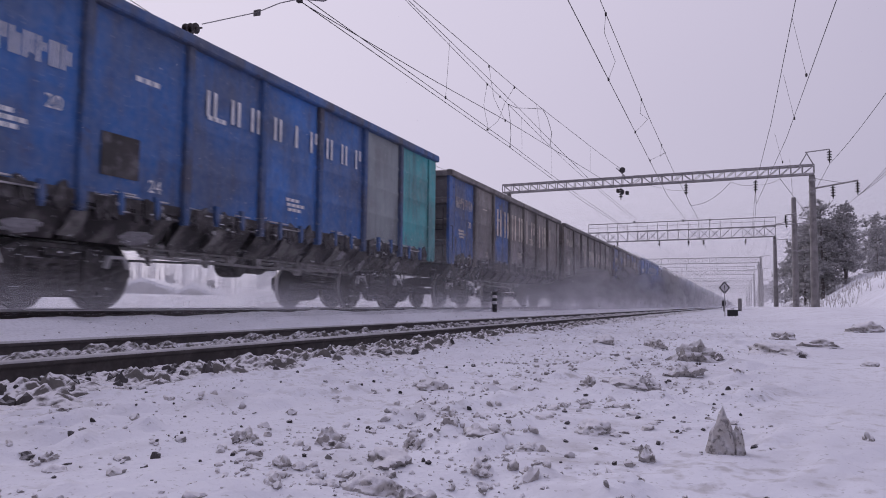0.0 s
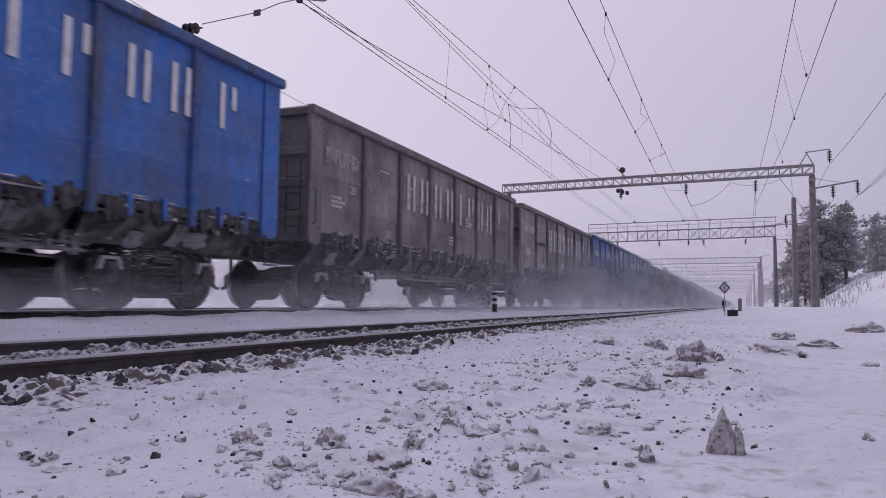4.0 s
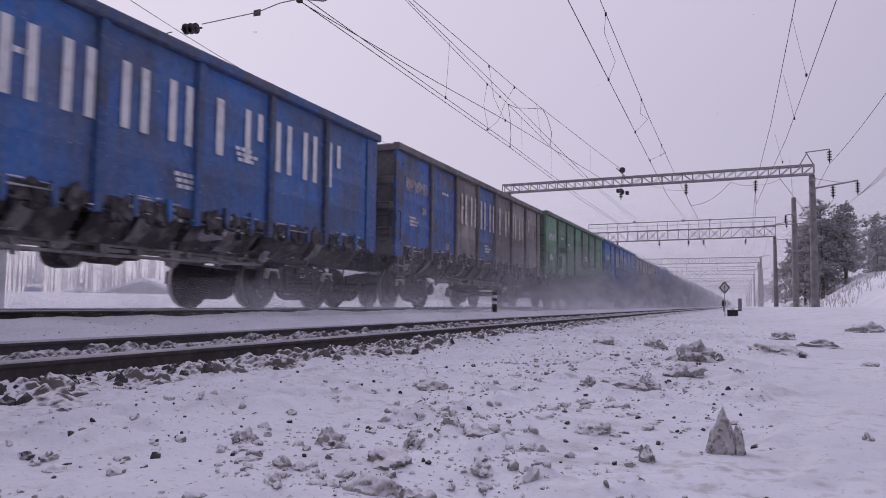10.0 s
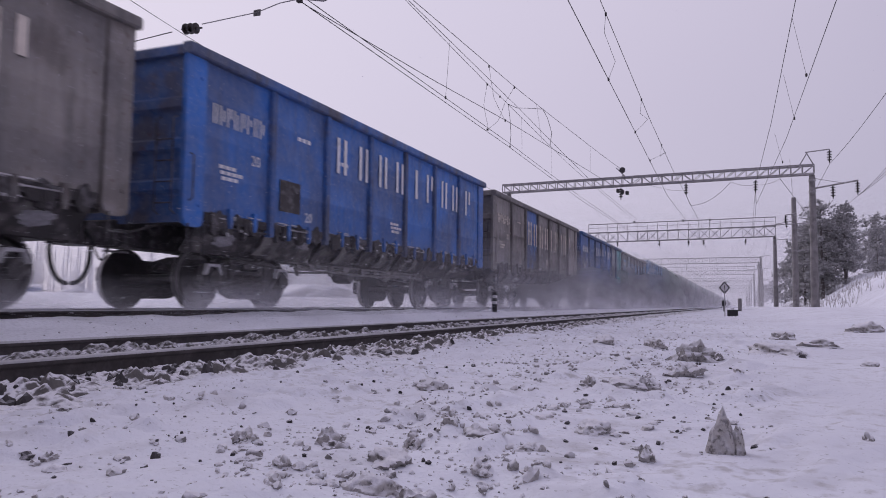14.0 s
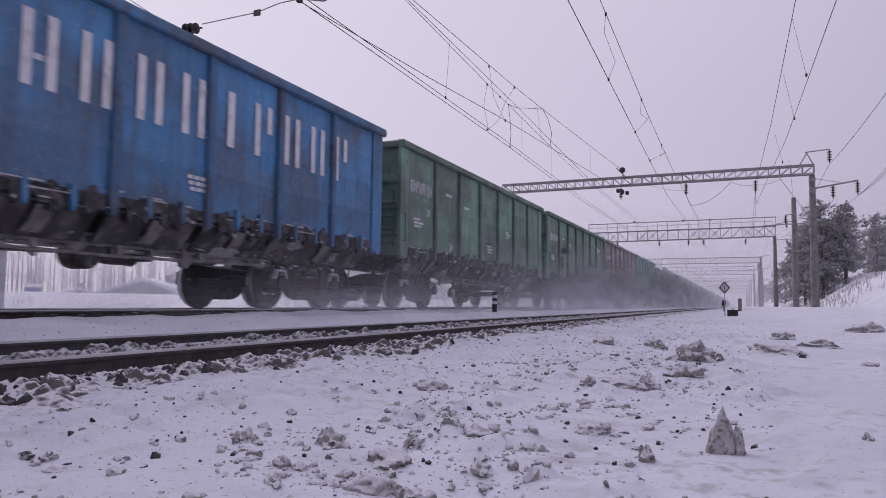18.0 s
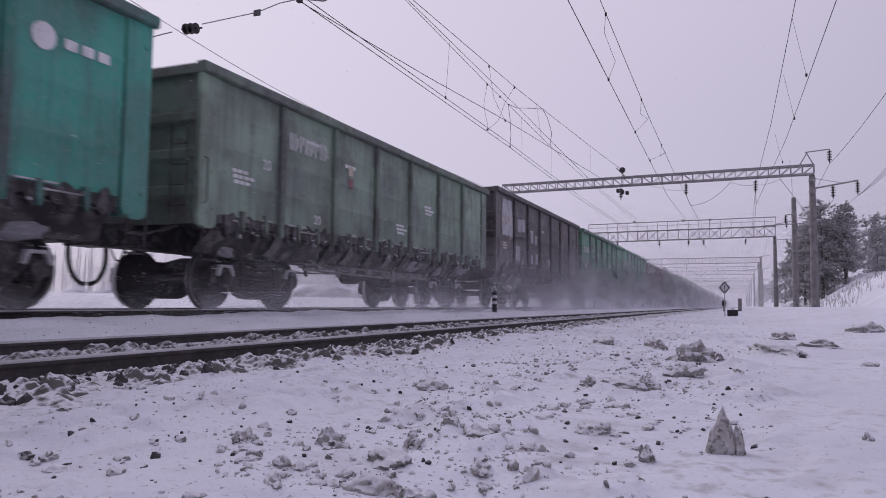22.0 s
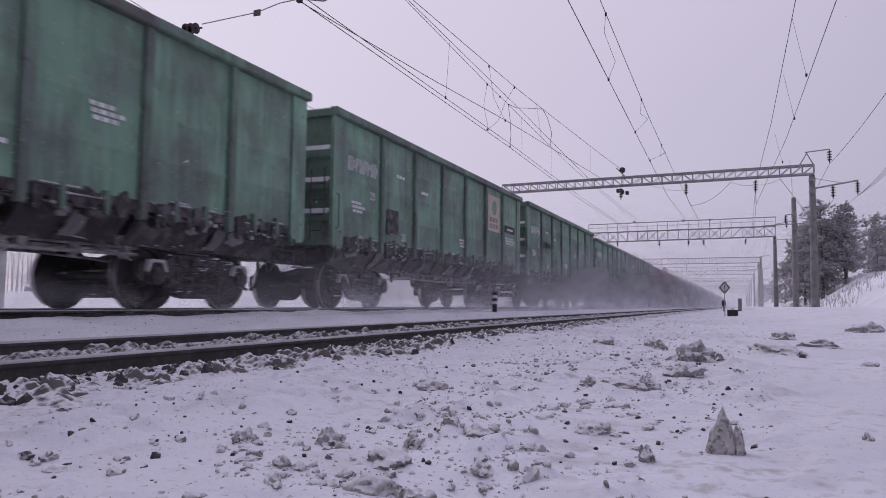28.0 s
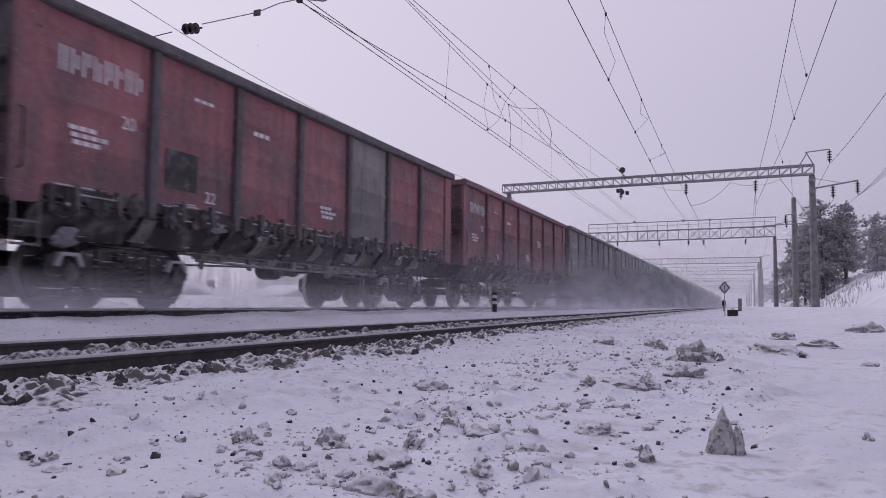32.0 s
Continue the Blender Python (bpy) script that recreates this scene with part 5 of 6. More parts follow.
def mist_bank():
    """Low bank of powder snow that hangs on the far side of the train."""
    vs, fs = [], []
    for i in range(121):
        y = -14 + i * 0.8
        for k in range(7):
            vs.append((TRAIN_X - 3.2 - 0.5 * noise.noise((y * 0.3, k * 0.4, 1.0)) - 0.1 * k, y, -0.15 + 0.75 * k))
    for i in range(120):
        for k in range(6):
            fs.append((i * 7 + k, i * 7 + k + 1, i * 7 + k + 8, i * 7 + k + 7))
    me = quick("mist_bank", vs, fs, MIST)
    me.shade_smooth()
    return tagged(new("mist_bank", me), "low pale bank of blown snow behind the train", "snow dust", kind="stuff")


mist_bank()


def snow_veil(start, off, seed):
    """Fine snow that drifts beside the train and rises down the line."""
    vs, fs = [], []
    for i in range(101):
        y = start + 400 * (i / 100) ** 1.8
        top = 1.6 + 2.25 * smooth(8, 45, y)
        for k in range(9):
            vs.append((TRAIN_X + off + 0.06 * noise.noise((y * 0.1, k * 0.4, seed)), y, -0.1 + top * k / 8))
    for i in range(100):
        for k in range(8):
            fs.append((i * 9 + k, i * 9 + k + 1, i * 9 + k + 10, i * 9 + k + 9))
    me = quick("snow_veil", vs, fs, VEIL)
    me.shade_smooth()
    return tagged(new("snow_veil", me), "fine veil of drifting snow along the train", "snow dust", kind="stuff")


snow_veil(4, 1.90, 1.0)
snow_veil(9, 2.15, 7.0)


def haze_sheet(y, x0, x1, top):
    """Snow haze in the air across the line, thinner upwards."""
    vs, fs = [], []
    for i in range(41):
        x = x0 + (x1 - x0) * i / 40
        for k in range(9):
            vs.append((x, y + 2.5 * noise.noise((x * 0.03, k * 0.3, y)), -1.0 + top * k / 8))
    for i in range(40):
        for k in range(8):
            fs.append((i * 9 + k, i * 9 + k + 1, i * 9 + k + 10, i * 9 + k + 9))
    me = quick("snow_haze", vs, fs, HAZY)
    me.shade_smooth()
    return tagged(new("snow_haze", me), "thin haze of falling snow far down the line", "snow dust", kind="stuff")


for y in (84, 112, 150, 205, 290):
    haze_sheet(y, -0.9 * y, 0.9 * y, 4 + 0.16 * y)


def falling_snow():
    """Fine flakes on the wind, spread along their own way."""
    rng = np.random.default_rng(5)
    n = 5200
    c = np.stack([rng.uniform(-14, 5, n), rng.uniform(1.2, 34, n), rng.uniform(-0.2, 9, n)], -1)
    c -= rng.uniform(0, 33, (n, 1)) * np.array(WIND)
    tri = c[:, None, :] + rng.normal(0, 1, (n, 3, 3)) * rng.uniform(0.002, 0.005, (n, 1, 1))
    ob = new("falling_snow", quick("falling_snow", tri.reshape(-1, 3).tolist(), np.arange(3 * n).reshape(-1, 3).tolist(), FLAKE))
    return tagged(ob, "sparse fine snowflakes drifting on the wind", "snowflakes", kind="stuff")


WIND = (-0.5, -2.2, -0.35)
FLAKES = falling_snow()


# ---- overhead line: gantries, poles, wires ----
def insulator_mesh(n=4, r=0.125, pitch=0.14):
    prof = [(0.0, 0.02)]
    for i in range(n):
        z = -0.06 - i * pitch
        prof += [(z, 0.03), (z - 0.01, 0.05), (z - 0.05, r), (z - 0.075, r), (z - 0.085, 0.04)]
    prof += [(-0.08 - n * pitch, 0.025), (-0.16 - n * pitch, 0.02)]
    return Form().lathe(prof, (0, 0, 0), "z", 12).mesh("insulator", GLASS_DISC)


STRING = insulator_mesh(4)
SHORT = insulator_mesh(3)


def pole_mesh(h, r0=0.21, r1=0.145):
    f = Form().tube([(0, 0, -0.6), (0, 0, 0.2), (0, 0, h * 0.5), (0, 0, h - 0.03), (0, 0, h)], [r0, r0, (r0 + r1) / 2, r1, r1 * 0.85], 14)
    return f.mesh("column", CONCRETE)


def band(z, r):
    return Form().lathe([(z - 0.05, r), (z - 0.045, r + 0.02), (z + 0.045, r + 0.02), (z + 0.05, r)], (0, 0, 0), "z", 14).mesh("clamp_band", LATTICE)


def gantry(y, x0, x1, z0, z1, rise, detail, railing=0.0, step=0.56):
    """A lattice beam across the tracks on two concrete columns. rise: how much its right end lies higher."""
    g = thing("portal_gantry", (0, y, 0), "grey steel lattice portal gantry on concrete columns over the tracks", "gantry", "catenary gantries")
    n = round((x1 - x0) / step)
    lift = lambda x: rise * (x - x0) / (x1 - x0)
    for dy in (-0.24, 0.24):
        for z in (z0, z1):
            part("chord", Form().box(-0.04, 0.04, -0.04, 0.04, 0, math.hypot(x1 - x0, rise), 0.012, look((x0, dy, z), (x1, dy, z + rise)) @ pose(0, 0, 0, 180, 0, 0)).mesh("chord", LATTICE), g)
    whole = Form()
    for dy in (-0.24, 0.24):
        for i in range(n + 1):
            x = x0 + (x1 - x0) * i / n
            f = whole if not detail else Form()
            f.box(x - 0.02, x + 0.02, dy - 0.02, dy + 0.02, z0 + lift(x), z1 + lift(x))
            if detail:
                part("strut", f.mesh("strut", LATTICE), g)
            if i < n:
                xb = x0 + (x1 - x0) * (i + 1) / n
                a, b = (x, dy, z0 + lift(x)), (xb, dy, z1 + lift(xb))
                if i < n * 0.45 or (i % 2 and i < n * 0.7):
                    a, b = (x, dy, z1 + lift(x)), (xb, dy, z0 + lift(xb))
                f = whole if not detail else Form()
                f.tube([a, b], 0.022, 4)
                if step == 1.0 and i % 5 < 3:
                    f.tube([(a[0], dy, b[2] - lift(b[0]) + lift(a[0])), (b[0], dy, a[2] - lift(a[0]) + lift(b[0]))], 0.022, 4)
                if detail:
                    part("diagonal", f.mesh("diagonal", LATTICE), g)
    for i in range(0, n + 1, 2):
        x = x0 + (x1 - x0) * i / n
        whole.tube([(x, -0.24, z1 + lift(x)), (x, 0.24, z1 + lift(x))], 0.02, 4)
        whole.tube([(x, -0.24, z0 + lift(x)), (x, 0.24, z0 + lift(x))], 0.02, 4)
    part("lattice", whole.mesh("lattice", LATTICE), g)
    if railing:
        for i in range(n + 1):
            x = x0 + (x1 - x0) * i / n
            part("railing_post", Form().tube([(x, -0.3, z1 + lift(x)), (x, -0.3, z1 + railing + lift(x))], 0.026, 5).mesh("railing_post", LATTICE), g)
        for k in (0.55, 1.0):
            part("railing_bar", Form().tube([(x0, -0.3, z1 + railing * k), (x1, -0.3, z1 + railing * k + rise)], 0.020 if k < 1 else 0.045, 5).mesh("railing_bar", LATTICE), g)
    for x in (x0 + 0.35, x1 - 0.1):
        top = z0 + lift(x) - 0.04
        c = part("column", pole_mesh(top + 0.4), g, at=(x, 0, -0.4), label="tapered concrete column")
        part("clamp_band", band(top + 0.1, 0.155), c)
        part("clamp_band", band(top - 0.5, 0.165), c)
    return g


def hang(parent, x, z, mesh=None, y=0.0):
    return part("insulator", mesh or STRING, parent, at=(x, y, z), label="string of brown porcelain discs")


def bar(parent, name, a, b, r=0.03, n=6):
    return part(name, Form().tube([a, b], r, n).mesh(name, LATTICE), parent)


g1 = gantry(43.0, -13.4, 3.75, 6.93, 7.40, 0.22, True)
# bracket over the beam's end and the long arm on the column
bar(g1, "bracket_bar", (3.05, 0, 7.62), (3.45, 0, 8.33), 0.03)
bar(g1, "bracket_bar", (3.75, 0, 7.62), (3.40, 0, 8.33), 0.03)
bar(g1, "bracket_bar", (3.35, 0, 8.33), (4.52, 0, 8.43), 0.03)
hang(g1, 4.50, 8.40)
bar(g1, "cantilever_arm", (3.55, 0, 6.35), (5.80, 0, 6.70), 0.045)
bar(g1, "cantilever_stay", (3.6, 0, 6.95), (5.0, 0, 6.62), 0.014)
hang(g1, 4.62, 6.50)
hang(g1, 5.76, 6.66)
hang(g1, -2.70, 6.98)
hang(g1, 0.89, 6.98)
hang(g1, -6.30, 6.92)
bar(g1, "hanger", (-2.70, 0, 6.3), (-2.48, 0, 5.75), 0.02)
bar(g1, "hanger", (0.89, 0, 6.3), (0.90, 0, 5.7), 0.02)
part("counterweight_pulley", Form().lathe([(-0.07, 0.10), (-0.06, 0.17), (0.06, 0.17), (0.07, 0.10)], (-6.19, -0.1, 7.92), "y", 12).mesh("counterweight_pulley", GEAR), g1)
bar(g1, "pulley_bracket", (-6.19, 0, 7.4), (-6.19, -0.1, 7.92), 0.03)
bar(g1, "pulley_bracket", (-6.55, 0, 8.08), (-6.0, 0, 7.5), 0.03)
for k in range(3):
    part("line_clamp", Form().box(-6.55 + k * 0.26, -6.37 + k * 0.26, -0.12, 0.12, 6.62 - 0.07 * k, 6.84 - 0.07 * k, 0.03).mesh("line_clamp", GEAR), g1)
g2 = gantry(76.0, -14.4, 3.25, 6.52, 7.50, 0.22, True, railing=0.85, step=1.0)
for x in (-11.5, -7.4, -4.6, -3.2, 0.6):
    hang(g2, x, 6.58, SHORT)
for x in (-9.8, -5.1, -2.6):
    part("line_clamp", Form().box(x - 0.1, x + 0.1, -0.2, 0.2, 8.42, 8.62, 0.05).mesh("line_clamp", GEAR), g2)
bar(g2, "cantilever_arm", (3.2, 0, 7.9), (4.9, 0, 8.2), 0.04)
bar(g2, "cantilever_arm", (3.2, 0, 6.4), (4.3, 0, 6.5), 0.03)
hang(g2, 4.2, 8.05, SHORT)
hang(g2, 4.2, 6.5, SHORT)
for i, (y, z0) in enumerate(((120, 7.05), (163, 7.0), (207, 7.0), (250, 7.0), (294, 7.0), (338, 7.0), (382, 7.0))):
    g = gantry(y, -14.4, 2.85, z0 - 0.5, z0 + 0.35, 0.1, False, railing=0.8 if i % 2 else 0.0, step=1.0)
    for x in (-11.5, -7.6, -3.2, 0.8):
        hang(g, x, z0 - 0.45, SHORT)
    bar(g, "cantilever_arm", (2.75, 0, z0 + 0.5), (4.2, 0, z0 + 0.7), 0.04)

# concrete poles beside the gantries
for x, y, h in ((3.32, 52.0, 7.1), (2.95, 118.0, 7.3), (3.35, 128.0, 6.0)):
    p = thing("concrete_pole", (x, y, 0), "tapered grey concrete pole with steel cross-arms beside the track", "pole", "concrete poles")
    part("shaft", pole_mesh(h + 0.3, 0.20, 0.14), p, at=(0, 0, -0.25))
    for z, a, b in ((h - 1.1, -0.55, 0.15), (h - 1.75, -1.9, 0.9), (h - 3.4, 0.0, 1.3)):
        bar(p, "cross_arm", (a, -0.16, z), (b, -0.16, z + 0.12), 0.035)
    hang(p, -0.5, h - 1.1, SHORT, -0.16)
    part("clamp_band", band(h - 1.1, 0.15), p)
    part("clamp_band", band(h - 3.4, 0.17), p)

# the column whose arm holds the wire over the train, with its registration arm
p = thing("catenary_column", (-13.9, 10.3, 0), "concrete catenary column behind the train", "pole", "concrete poles")
part("shaft", pole_mesh(9.0), p, at=(0, 0, -0.4))
arm = thing("registration_arm", (0, 12.8, 0), "thin registration arm with three dark insulator discs over the train", "catenary arm")
part("arm_bar", Form().tube([(-13.45, -2.2, 6.12), (-13.3, 0, 6.13), (-11.9, 0, 6.23)], 0.012, 6).mesh("arm_bar", WIRE), arm)
part("insulator", SHORT, arm, at=Matrix.Translation((-11.62, 0, 6.255)) @ pose(0, 0, 0, 0, -86, 0) @ Matrix.Scale(1.0, 4), label="three dark porcelain discs")
part("arm_bar", Form().tube([(-11.05, 0, 6.30), (-9.57, 0, 6.36), (-9.0, 0, 6.48), (-8.5, 0, 6.50), (-7.9, 0, 6.36)], 0.012, 6).mesh("arm_bar", LATTICE), arm)
part("tag_plate", Form().box(-9.66, -9.48, -0.01, 0.01, 6.28, 6.42, 0.005).mesh("tag_plate", GEAR), arm)
part("steady_bar", Form().tube([(-8.5, 0, 6.50), (-8.05, 0.3, 6.52), (-7.6, 0.2, 6.62)], 0.018, 6).mesh("steady_bar", LATTICE), arm)
part("line_clamp", Form().box(-8.56, -8.44, -0.05, 0.05, 6.42, 6.52, 0.015).mesh("line_clamp", GEAR), arm)


def wire(points, label, r=0.010, sag=0.0, spans=12):
    """A wire through points, hanging by sag between each two."""
    pts = []
    for a, b in zip(points, points[1:]):
        a, b = Vector(a), Vector(b)
        for i in range(spans):
            t = i / spans
            pts.append(a.lerp(b, t) - Vector((0, 0, 4 * sag * t * (1 - t))))
    pts.append(Vector(points[-1]))
    return tagged(new("overhead_wire", Form().tube(pts, r, 5).mesh("overhead_wire", WIRE)), label, "wire", "overhead wires")


def dropper(a, b, r=0.005):
    return tagged(new("dropper", Form().tube([a, b], r, 4).mesh("dropper", WIRE)), "thin dropper between messenger and contact wire", "wire", "droppers")


def clip(p):
    f = Form().lathe([(-0.05, 0.012), (-0.03, 0.03), (0.03, 0.03), (0.05, 0.012)], p, "z", 8)
    return tagged(new("wire_clip", f.mesh("wire_clip", GEAR)), "small dark clip on the overhead wire", "wire clip", "wire clips")


CONTACT = "tarnished copper contact wire over the track"
CARRY = "sagging messenger cable of the overhead line"
# over the train
wire([(-8.6, -12, 6.5), (-8.45, 12.8, 6.56), (-8.53, 28, 6.60), (-8.6, 43, 6.45), (-8.4, 76, 6.35), (-8.8, 120, 6.3), (-8.5, 207, 6.3), (-8.7, 382, 6.3)], CONTACT, 0.010)
wire([(-8.66, -12, 6.4), (-8.50, 12.8, 6.46), (-8.58, 28, 6.48), (-8.66, 43, 6.32), (-8.45, 76, 6.25), (-8.85, 120, 6.2)], CONTACT, 0.010)
wire([(-8.5, -12, 6.5), (-8.43, 13.0, 6.41), (-8.02, 18.7, 6.47), (-7.58, 24.9, 6.63), (-7.07, 31.8, 6.66), (-6.26, 43, 6.72)], CARRY, 0.010)
wire([(-8.9, -12, 9.3), (-8.10, 17.6, 8.34), (-7.52, 25.4, 8.06), (-7.28, 28.6, 8.01), (-6.64, 37.0, 7.92), (-6.19, 43, 7.92)], CARRY, 0.010)
wire([(-8.5, -12, 9.6), (-8.51, 18.2, 8.63), (-8.55, 29.3, 8.40), (-8.58, 38.6, 8.12), (-8.6, 46.9, 7.9), (-8.6, 76, 7.9)], CARRY, 0.010)
wire([(-8.5, -12, 9.5), (-8.51, 18.0, 8.56), (-8.54, 25.3, 8.25), (-8.58, 38.6, 7.82), (-8.6, 45.0, 7.75), (-8.6, 76, 7.6)], CARRY, 0.009)
wire([(-8.6, 76, 7.9), (-8.6, 120, 7.9), (-8.6, 163, 7.9), (-8.6, 207, 7.9)], CARRY, 0.010, 0.9)
dropper((-8.5, 21.4, 8.48), (-8.5, 21.1, 6.61))
dropper((-7.33, 27.8, 8.02), (-7.30, 28.6, 6.66))
dropper((-8.56, 30.0, 8.10), (-8.56, 30.1, 6.50))
dropper((-8.57, 35.5, 7.95), (-8.57, 35.5, 6.5))
dropper((-6.75, 36.0, 7.92), (-6.75, 36.0, 6.72))
wire([(-7.70, 23.0, 8.12), (-7.85, 24.0, 7.3), (-7.62, 24.6, 6.62)], "slack jumper between two overhead wires", 0.006, 0.02, 6)
wire([(-7.52, 25.4, 8.06), (-7.75, 25.0, 7.4), (-8.2, 25.6, 6.9), (-8.56, 25.4, 6.55)], "slack jumper between two overhead wires", 0.006, 0.02, 6)
wire([(-8.54, 25.3, 8.25), (-8.60, 25.1, 7.4), (-8.57, 25.6, 6.55)], "slack jumper between two overhead wires", 0.006, 0.0, 6)
wire([(-8.55, 28.0, 8.18), (-8.3, 28.4, 8.1), (-7.9, 28.3, 8.03), (-7.28, 28.6, 8.01)], "stiff jumper cable between two messengers", 0.010, 0.0, 4)
wire([(-8.55, 28.0, 8.18), (-8.50, 28.1, 7.6), (-8.52, 28.3, 7.0), (-8.56, 28.3, 6.5)], "stiff jumper cable down to the contact wire", 0.011, 0.0, 4)
wire([(-7.28, 28.6, 8.01), (-7.15, 28.9, 7.7), (-7.10, 29.4, 7.2), (-7.22, 29.6, 6.68)], "bowed jumper cable between the overhead wires", 0.011, 0.0, 4)
for c in ((-7.70, 23.0, 8.10), (-7.52, 25.4, 8.03), (-8.54, 25.3, 8.22), (-8.55, 26.9, 8.19), (-8.5, 21.1, 6.6), (-7.62, 24.6, 6.62), (-8.56, 25.4, 6.55), (-8.56, 28.3, 6.5)):
    clip(c)
# over the near track
wire([(-2.8, -12, 6.6), (-3.2, 14.7, 6.43), (-3.45, 29.9, 6.34), (-3.7, 43, 6.3), (-3.2, 76, 6.25), (-3.5, 120, 6.2), (-3.2, 207, 6.2), (-3.4, 382, 6.2)], CONTACT, 0.011)
wire([(-3.2, -12, 9.3), (-3.15, 18.2, 7.83), (-2.99, 27.8, 7.02), (-2.86, 36, 6.57), (-2.7, 43, 6.3), (-3.1, 76, 7.3), (-3.1, 120, 7.9)], CARRY, 0.010)
wire([(-3.1, 120, 7.9), (-3.1, 163, 7.9), (-3.1, 207, 7.9), (-3.1, 250, 7.9)], CARRY, 0.010, 0.9)
for y, x, za, x2, y2, zb in ((19.0, -3.14, 7.76, -3.29, 20.3, 6.40), (25.6, -3.03, 7.2, -3.40, 26.8, 6.36), (31.5, -2.93, 6.82, -3.48, 32.2, 6.33)):
    wire([(x, y, za), (x - 0.06, y + 0.1, za - 0.45), (x + 0.1, y + 0.9, zb + 0.35), (x2, y2, zb)], "slack dropper of the overhead line", 0.006, 0, 4)
    clip((x2, y2, zb))
    clip((x, y, za))
# over the far right way
wire([(2.1, -12, 6.3), (1.85, 15.4, 6.1), (1.60, 28, 6.0), (0.90, 43, 5.65), (1.3, 76, 6.1), (1.0, 120, 6.2), (1.2, 207, 6.2)], CONTACT, 0.009)
wire([(1.7, -12, 8.9), (1.5, 20.9, 8.21), (1.30, 32, 7.55), (0.90, 43, 6.75), (1.2, 76, 7.3), (1.1, 120, 7.9)], CARRY, 0.010)
wire([(1.1, 120, 7.9), (1.1, 163, 7.9), (1.1, 207, 7.9)], CARRY, 0.010, 0.9)
for y, za, zb in ((22.0, 8.12, 6.05), (26.5, 7.85, 6.0), (33.5, 7.4, 5.9)):
    dropper((1.48, y, za), (1.68, y - 1.4, zb + 0.02))
    clip((1.68, y - 1.4, zb + 0.02))
# slack cables hung under the first gantry
wire([(-2.48, 43, 5.72), (-0.35, 43, 6.95)], "slack jumper cable under the gantry", 0.010, 0.33, 14)
wire([(-0.35, 43, 6.95), (0.89, 43, 6.72), (2.1, 43, 6.98)], "slack jumper cable under the gantry", 0.008, 0.12, 8)
wire([(2.1, 43, 7.0), (3.9, 49, 5.6)], "stay cable from the gantry to the pole", 0.012)
wire([(-5.6, 43, 7.35), (-3.9, 43, 6.75), (-2.9, 43, 6.6)], "slack jumper cable under the gantry", 0.006, 0.05, 6)
# feeders on the side of the line
wire([(4.75, -12, 6.9), (4.65, 27.9, 7.29), (4.50, 43, 7.65), (4.9, 76, 7.8), (4.3, 120, 7.5)], "feeder wire on the gantry brackets", 0.011, 0.1)
for dx, dz in ((0.0, 0.0), (0.25, 0.12), (0.12, -0.16)):
    wire([(6.9 + dx, 8, 7.2 + dz), (6.3 + dx, 38.4, 6.5 + dz), (5.76, 43, 5.9), (5.0, 76, 6.0)], "feeder wire on the gantry arm", 0.009, 0.05)
wire([(4.62, 43, 5.74), (4.4, 76, 5.9)], "feeder wire on the gantry arm", 0.009, 0.3)
wire([(-13.5, -12, 8.2), (-13.5, 13.1, 7.34), (-13.5, 21.5, 6.75), (-13.5, 43, 6.9), (-13.9, 76, 7.0)], "thin feeder wire beyond the train", 0.008, 0.1)
wire([(2.6, 43, 8.0), (3.3, 52, 6.9)], "thin stay wire between gantry and pole", 0.007)


# ---- marks and small track furniture ----
def marker_sign(x, y):
    z = ground_z(x, y)
    s = thing("marker_sign", (x, y, z), "white diamond railway marker sign with black rim on a thin post", "sign")
    part("post", Form().tube([(0, 0, -0.1), (0, 0, 1.1)], 0.017, 8).mesh("post", LATTICE), s)
    d = [(0, -0.21), (0.17, 0), (0, 0.21), (-0.17, 0)]
    rim = [(0, -0.255), (0.21, 0), (0, 0.255), (-0.21, 0)]
    part("rim", Form().prism([(a, b + 1.12) for a, b in rim], "y", 0.0, 0.012).mesh("rim", BLACK), s)
    face = part("face", Form().prism([(a * 0.86, b * 0.86 + 1.12) for a, b in d], "y", -0.006, 0.0).mesh("face", WHITE), s)
    part("mark_bar", Form().box(-0.016, 0.016, -0.010, -0.006, 1.02, 1.22).mesh("mark_bar", BLACK), face)
    return s


marker_sign(-0.56, 31.0)
box_z = ground_z(-0.30, 32.5)
b = thing("signal_box", (-0.28, 31.6, box_z), "small black track equipment box standing in the snow", "equipment box")
part("body", Form().box(-0.20, 0.20, -0.16, 0.16, -0.02, 0.23, 0.015).mesh("body", BLACK), b)
part("lid", Form().box(-0.22, 0.22, -0.18, 0.18, 0.23, 0.27, 0.012).mesh("lid", BLACK), b)
part("lifting_eye", Form().tube([(-0.03, 0, 0.26), (-0.03, 0, 0.33), (0.03, 0, 0.33), (0.03, 0, 0.26)], 0.014, 6).mesh("lifting_eye", GEAR), b)


def striped_post(x, y, h, r, label, stripes=True):
    p = thing("marker_post", (x, y, ground_z(x, y)), label, "marker post", "marker posts")
    n = 7 if stripes else 1
    for i in range(n):
        z0, z1 = h * i / n, h * (i + 1) / n
        cap = [(z1, r * 0.9)] if i == n - 1 else [(z1, r)]
        f = Form().lathe([(z0 - (0.1 if i == 0 else 0), r), (z1 - 0.02 if i == n - 1 else z1 - 0.001, r)] + cap, (0, 0, 0), "z", 10)
        part("band", f.mesh("band", (BLACK if i % 2 == 0 or i < 3 else WHITE) if stripes else CONCRETE), p)
    return p


